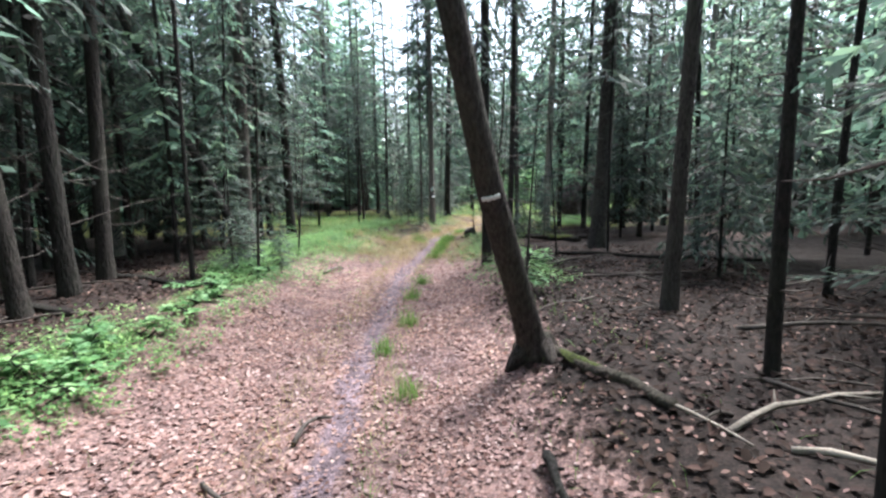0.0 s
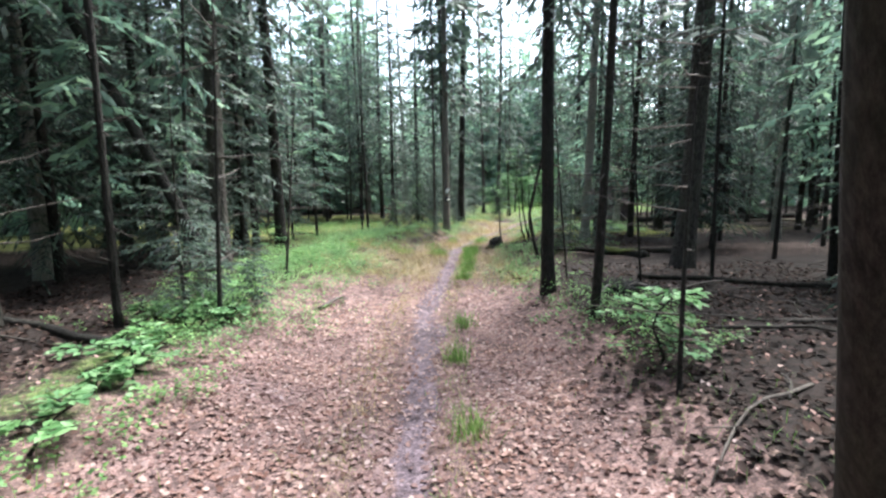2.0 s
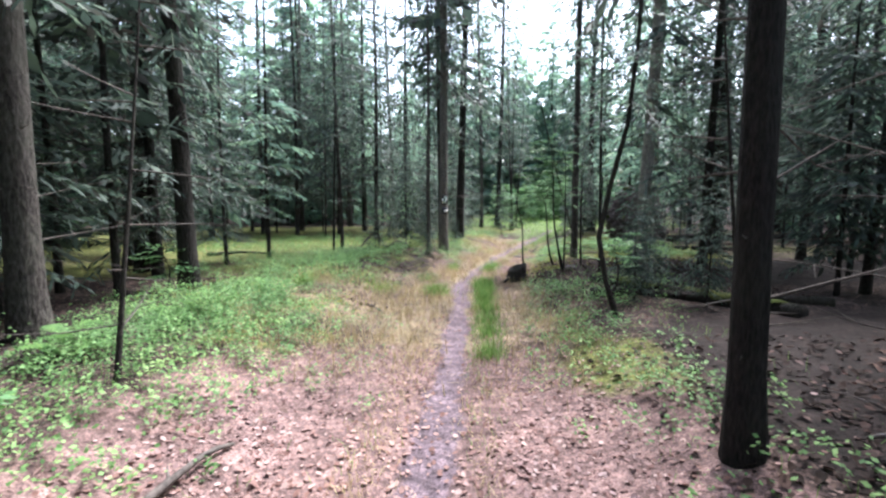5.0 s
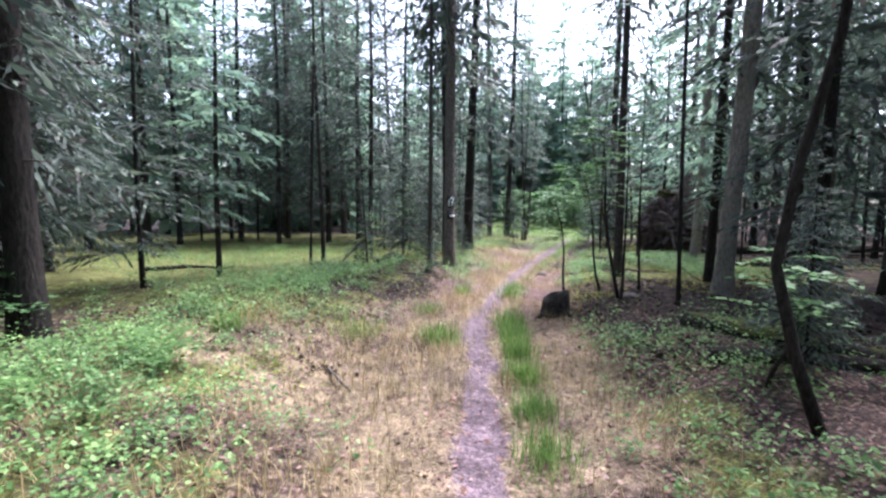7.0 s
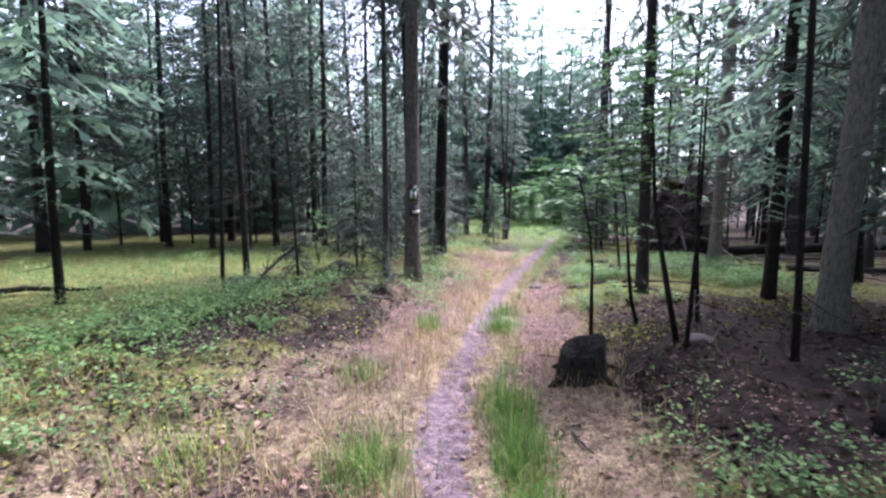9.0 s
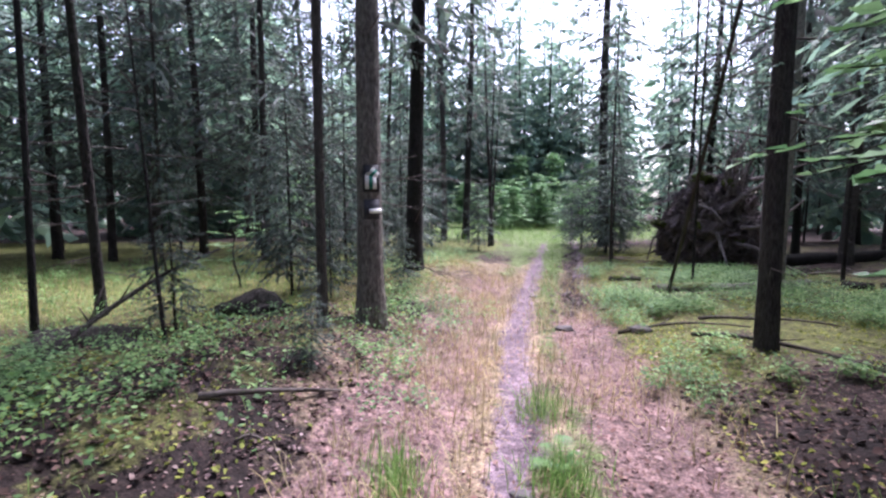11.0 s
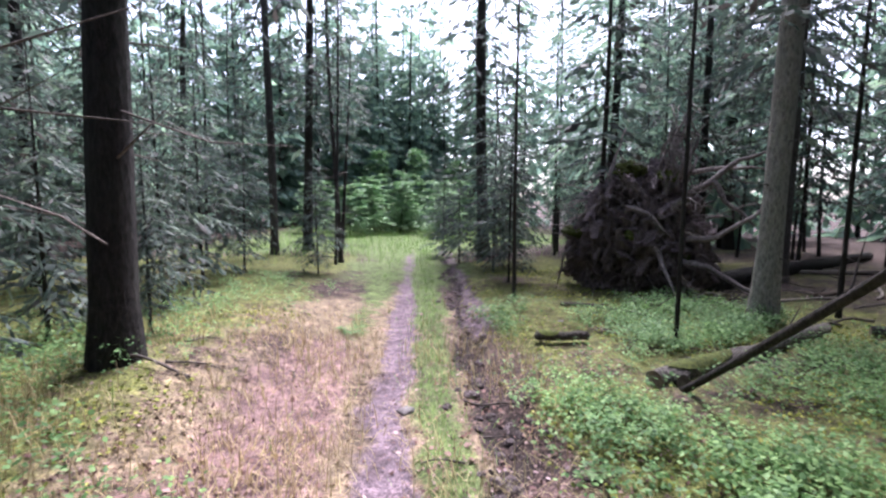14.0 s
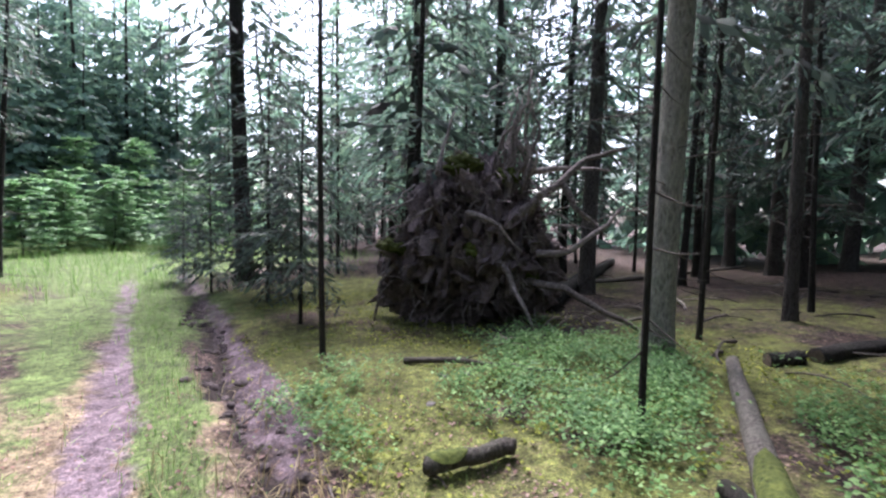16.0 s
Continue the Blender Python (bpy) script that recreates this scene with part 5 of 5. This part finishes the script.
def blades(x, y, length, mat, name, label, lean=0.6):
    n = len(x)
    a = gen.uniform(0, 6.283, n)
    L = gen.uniform(length[0], length[1], n)
    w = (0.0012 + 0.008 * L)[:, None]
    o = np.stack([x, y, height(x, y) - 0.005], -1)
    out = np.stack([np.cos(a), np.sin(a), np.zeros(n)], -1)
    sd = np.stack([-np.sin(a), np.cos(a), np.zeros(n)], -1)
    k = gen.uniform(0.1, lean, n)
    rise, reach = np.cos(k) * L, np.sin(k) * L
    up = np.array([0, 0, 1.0])
    m = o + up * (rise * 0.62)[:, None] + out * (reach * 0.4)[:, None]
    t = o + up * (rise * 0.9)[:, None] + out * reach[:, None]
    V = np.stack([o - sd * w, o + sd * w, m + sd * w * 0.8, m - sd * w * 0.8, t + sd * w * 0.15, t - sd * w * 0.15], 1).reshape(-1, 3)
    b = np.arange(n)[:, None] * 6
    F = np.concatenate([b + np.array([[0, 1, 2, 3]]), b + np.array([[3, 2, 4, 5]])])
    return mesh_np(name, V, F, mat, label, "grass")


def tuft_points(spots):
    X, Y = [], []
    for x, y, r, n in spots:
        X.append(gen.normal(x, r * 1.15, n))
        Y.append(gen.normal(y, r * 1.6, n))
    return np.concatenate(X), np.concatenate(Y)


x, y = sow(120000, -3.5, 3.0, 1.0, 36, lambda d, y, x: np.clip(
    np.exp(-((d - 0.3) / 0.11) ** 2) * (1.0 + 0.6 * smooth(10, 13, y)) * patchy(x, y, 2.2) * (1 - smooth(20, 22, y))
    + np.exp(-((d - 0.42) / 0.26) ** 2) * smooth(20.5, 23, y) * 0.9 + np.exp(-((d + 0.5) / 0.22) ** 2) * (0.12 + 0.6 * smooth(22, 25, y)) * patchy(x, y)
    + np.exp(-((d + 2.3) / 0.7) ** 2) * 0.4 * patchy(x, y, 1.3) * (1 - smooth(17, 20, y)) + smooth(1.0, 1.6, d) * (1 - smooth(2.2, 3, d)) * 0.18 * patchy(x, y), 0, 1))
blades(x, y, (0.04, 0.14), GRASS, "grass", "short green grass along the footpath", 1.2)
x, y = tuft_points([(-2.8, 14.2, 0.07, 260), (-0.7, 14.7, 0.1, 420), (-0.85, 16.1, 0.1, 200), (0.08, 14.2, 0.07, 420), (0.12, 14.7, 0.07, 420), (0.02, 13.5, 0.07, 420), (-0.05, 12.8, 0.07, 350), (0.2, 15.4, 0.08, 400), (0.18, 15.0, 0.08, 300), (-0.1, 12.2, 0.07, 260), (-0.2, 11.4, 0.06, 220),
                    (0.55, 17.6, 0.08, 260), (0.75, 18.5, 0.08, 200), (-0.25, 17.7, 0.07, 220), (-1.6, 14.8, 0.12, 200), (-0.6, 4.6, 0.05, 120), (-0.4, 5.6, 0.05, 120), (-0.3, 3.6, 0.05, 120), (-0.45, 7.0, 0.05, 150), (-0.35, 8.2, 0.06, 150)])
blades(x, y, (0.08, 0.26), GRASS, "grass_tufts", "tall green grass tufts beside the footpath", 0.9)
x, y = sow(105000, -2.9, 1.7, 9.5, 29, lambda d, y, x: smooth(9.5, 13, y) * (1 - smooth(23, 27, y)) * (1 - 0.95 * np.exp(-(d / 0.2) ** 2)) * patchy(x, y, 1.1) * 0.8 * (1 - smooth(1.0, 1.6, d)) * (1 - smooth(1.0, 1.4, -d) * smooth(14.5, 16, y) * (1 - smooth(21, 22.5, y))))
blades(x, y, (0.06, 0.24), STRAW, "dry_grass", "dry straw-coloured grass on the track", 1.5)
x, y = sow(26000, -0.75, 0.6, 1.0, 12, lambda d, y, x: (np.exp(-((d + 0.42) / 0.14) ** 2) + 0.6 * np.exp(-((d - 0.3) / 0.12) ** 2)) * 0.6)
blades(x, y, (0.03, 0.1), STRAW, "dry_grass_strip", "dry grass strips between the wheel tracks", 1.5)
x, y = sow(20000, -9, 9, 30, 52, lambda d, y, x: smooth(30, 37, y) * np.exp(-(np.abs(d) / 8) ** 4))
blades(x, y, (0.14, 0.5), GRASS, "clearing_grass", "bright green grass in the clearing", 1.2)
x, y = sow(36000, -12, -1.5, 18.5, 28, lambda d, y, x: np.exp(-(((x + 5.5) / 4.5) ** 2 + ((y - 23.5) / 3.6) ** 2) ** 2) * 0.75)
blades(x[::2], y[::2], (0.08, 0.24), GRASS, "glade_grass", "yellow-green grass tufts in the glade", 1.2)
blades(x[1::2], y[1::2], (0.04, 0.14), STRAW, "glade_grass", "pale yellow-green grass in the glade", 1.45)


def bushlets(x, y, h, per, name, label):
    t = np.clip(((x - 3.95) * 3.75 + (y - 22.42) * 0.58) / 14.4, 0, 1)
    clear = (np.hypot(x - 3.95 - 3.75 * t, y - 22.42 - 0.58 * t) > 0.3) & (np.hypot(x - 4.2, y - 23.8) > 0.55)
    x, y = x[clear], y[clear]
    n = len(x)
    hs = gen.uniform(h[0], h[1], n)
    cx, cy = np.repeat(x, per), np.repeat(y, per)
    hh = np.repeat(hs, per)
    t = gen.random(n * per) ** 0.6
    px, py = cx + gen.normal(0, 0.34, n * per) * hh, cy + gen.normal(0, 0.34, n * per) * hh
    a = gen.uniform(0, 6.283, n * per)
    s = gen.uniform(0.009, 0.022, n * per)[:, None]
    c = np.stack([px, py, height(cx, cy) + hh * t], -1)
    d = np.stack([np.cos(a), np.sin(a), gen.uniform(-0.4, 0.5, n * per)], -1)
    p = np.stack([-np.sin(a), np.cos(a), gen.normal(0, 0.4, n * per)], -1)
    V = np.stack([c - d * s, c + p * s * 0.62, c + d * s, c - p * s * 0.62], 1).reshape(-1, 3)
    F = np.arange(n * per)[:, None] * 4 + np.array([[0, 1, 2, 3]])
    return mesh_np(name, V, F, BILBERRY, label, "shrub")


x, y = sow(9500, -5.5, -1.5, 1.5, 19, lambda d, y, x: np.exp(-((d + table([(2, 2.2), (6, 2.2), (9, 2.6), (14, 3.0), (18, 2.9)], y)) / table([(2, 0.45), (7, 0.6), (12, 1.0), (19, 1.0)], y)) ** 2) * np.clip(patchy(x, y, 0.8) * 1.5 - 0.3, 0, 1) * (1 - 0.85 * smooth(13, 16.5, y)) * 0.85)
bushlets(x, y, (0.1, 0.26), 29, "bilberry", "low green bilberry carpet along the track edge")
x, y = sow(10000, 1.0, 6.0, 18.2, 27, lambda d, y, x: np.clip(lumps(x * 0.8 + 1, y * 0.8 + 2) * 2.6 - 0.25, 0, 1) * (1 - smooth(24, 27, y)) * smooth(0.9, 1.5, d) * 0.75)
bushlets(x, y, (0.1, 0.24), 29, "bilberry", "fresh green bilberry shrubs in moss")
x, y = tuft_points([(-2.9, 9.3, 0.4, 70), (-2.6, 10.6, 0.45, 60), (-3.3, 11.4, 0.55, 80), (-2.6, 8.2, 0.35, 45), (-3.4, 13.2, 0.55, 90), (-2.3, 12.0, 0.35, 60), (5.3, 23.1, 0.4, 150), (5.1, 23.6, 0.3, 90), (5.9, 23.5, 0.35, 110), (6.4, 23.2, 0.3, 70), (4.6, 22.0, 0.35, 60), (5.4, 22.1, 0.4, 80), (6.2, 22.2, 0.35, 70), (3.6, 22.6, 0.3, 40), (3.2, 21.5, 0.3, 40), (-1.2, 19.2, 0.3, 18), (-1.6, 18.2, 0.35, 22), (-0.1, 20.6, 0.25, 40), (0.3, 21.3, 0.3, 40), (0.15, 22.2, 0.3, 40),
                    (1.2, 6.9, 0.25, 30), (1.0, 8.0, 0.25, 40), (0.75, 9.9, 0.3, 40), (0.95, 11.6, 0.3, 50), (1.3, 13.0, 0.3, 50), (1.2, 14.2, 0.25, 40), (2.6, 13.9, 0.4, 50), (1.5, 7.0, 0.2, 25), (-0.4, 19.4, 0.2, 20), (-0.2, 18.9, 0.2, 15)])
bushlets(x, y, (0.1, 0.3), 29, "bilberry", "leafy ground plants at the track edge")

x, y = sow(60000, 0.9, 6.5, 16.5, 29, lambda d, y, x: np.clip(0.2 + 0.9 * lumps(x * 1.1 + 4, y * 1.1), 0, 1) * smooth(0.9, 1.5, d) * (1 - smooth(5, 7, d)))
leaves_at(x, y, (0.015, 0.04), (0.0, 0.03), MOSS_TIPS, "moss_tips", "yellow-green moss tips on the wood floor", "moss", 1.2)
x, y = sow(34000, -4.5, -1.1, 13, 26, lambda d, y, x: np.clip(0.15 + 0.8 * lumps(x * 1.1 + 4, y * 1.1), 0, 1) * smooth(1.0, 1.6, -d))
leaves_at(x, y, (0.015, 0.04), (0.0, 0.03), MOSS_TIPS, "moss_tips", "yellow-green moss tips on the wood floor", "moss", 1.2)

x, y = sow(66000, -2.4, 2.2, 10.5, 27, lambda d, y, x: (1 - 0.8 * np.exp(-(d / 0.16) ** 2)) * (0.25 + 0.5 * patchy(x, y, 1.4)) * (1 - 0.7 * smooth(23, 26, y)))
leaves_at(x, y, (0.012, 0.03), (0.0, 0.015), CRUMBS, "needle_litter", "reddish brown needle and twig litter on the track", "litter", 0.8)
x, y = tuft_points([(-2.6, 16.6, 0.45, 80), (-3.4, 17.5, 0.5, 90), (-2.5, 17.9, 0.4, 60), (-2.9, 18.7, 0.4, 50), (-4.4, 18.6, 0.6, 50), (-3.2, 14.9, 0.4, 40), (-4.4, 16.0, 0.5, 50), (-1.9, 19.0, 0.35, 30), (-3.0, 22.6, 0.8, 50), (-5.2, 21.2, 0.9, 50), (-6.5, 23.6, 1.0, 40), (-4.4, 25.4, 0.9, 50), (-7.6, 20.8, 0.9, 50), (0.1, 24.2, 0.35, 40), (-0.6, 24.8, 0.5, 50), (0.9, 26.4, 0.4, 40), (1.6, 28.2, 0.4, 40), (-1.2, 26.0, 0.7, 50)])
bushlets(x, y, (0.12, 0.32), 40, "bilberry", "bilberry and seedlings at the edge of the glade")

for k in range(80):
    a, c = rng.uniform(1.5, 6.4), rng.uniform(1.6, 11)
    t = rng.uniform(0, 6.28)
    L = rng.uniform(0.15, 0.6) if k % 4 else rng.uniform(0.7, 1.7)
    stick((a, c), (a + L * math.cos(t), c + L * math.sin(t)), rng.uniform(0.006, 0.014), TWIG, "thin dark twig on leaf litter", 0.03, 200 + k)
for k in range(30):
    c = rng.uniform(14, 26)
    a = float(table(TRAIL_X, c)) + rng.choice((-1, 1)) * rng.uniform(0.5, 2.2)
    t = rng.uniform(0, 6.28)
    L = rng.uniform(0.1, 0.4)
    stick((a, c), (a + L * math.cos(t), c + L * math.sin(t)), rng.uniform(0.005, 0.01), TWIG, "thin dark twig beside the footpath", 0.02, 300 + k)

for k in range(46):
    a, c = rng.uniform(7.2, 15), rng.uniform(20.5, 27.5)
    t = rng.uniform(0, 6.28)
    L = rng.uniform(0.3, 1.3)
    stick((a, c), (a + L * math.cos(t), c + L * math.sin(t)), rng.uniform(0.008, 0.02), TWIG_PALE if k % 5 == 0 else TWIG, "broken branch on the needle-covered wood floor", 0.05, 400 + k)

# crumbled clods in the wheel rut
CLODS = []
for k in range(3):
    o = lump("earth_clod", (0, 0, 0), (1, 0.8, 0.6), SOIL, "", "", k * 9.1 + 2, 0.5, 2, 2.0)
    CLODS.append(o.data)
    bpy.data.objects.remove(o)
for k in range(170):
    y = 21.5 + 9 * rng.random() ** 1.3
    d = table([(20, 0.62), (23, 0.77), (26, 0.92), (33, 1.1)], y) + 0.07 * math.sin(2.3 * y) + 0.05 * math.sin(5.1 * y + 1) + rng.gauss(0, 0.1)
    x = d + float(table(TRAIL_X, y))
    s = rng.uniform(0.015, 0.055)
    o = tagged(new("earth_clod", CLODS[k % 3]), "dark crumbled earth clod in the wheel rut", "clod", "clods in the wheel rut")
    o.matrix_basis = Matrix.Translation(put(x, y, s * 0.2)) @ pose(0, 0, 0, 0, 0, rng.uniform(0, 360)) @ Matrix.Diagonal((s, s, s, 1))
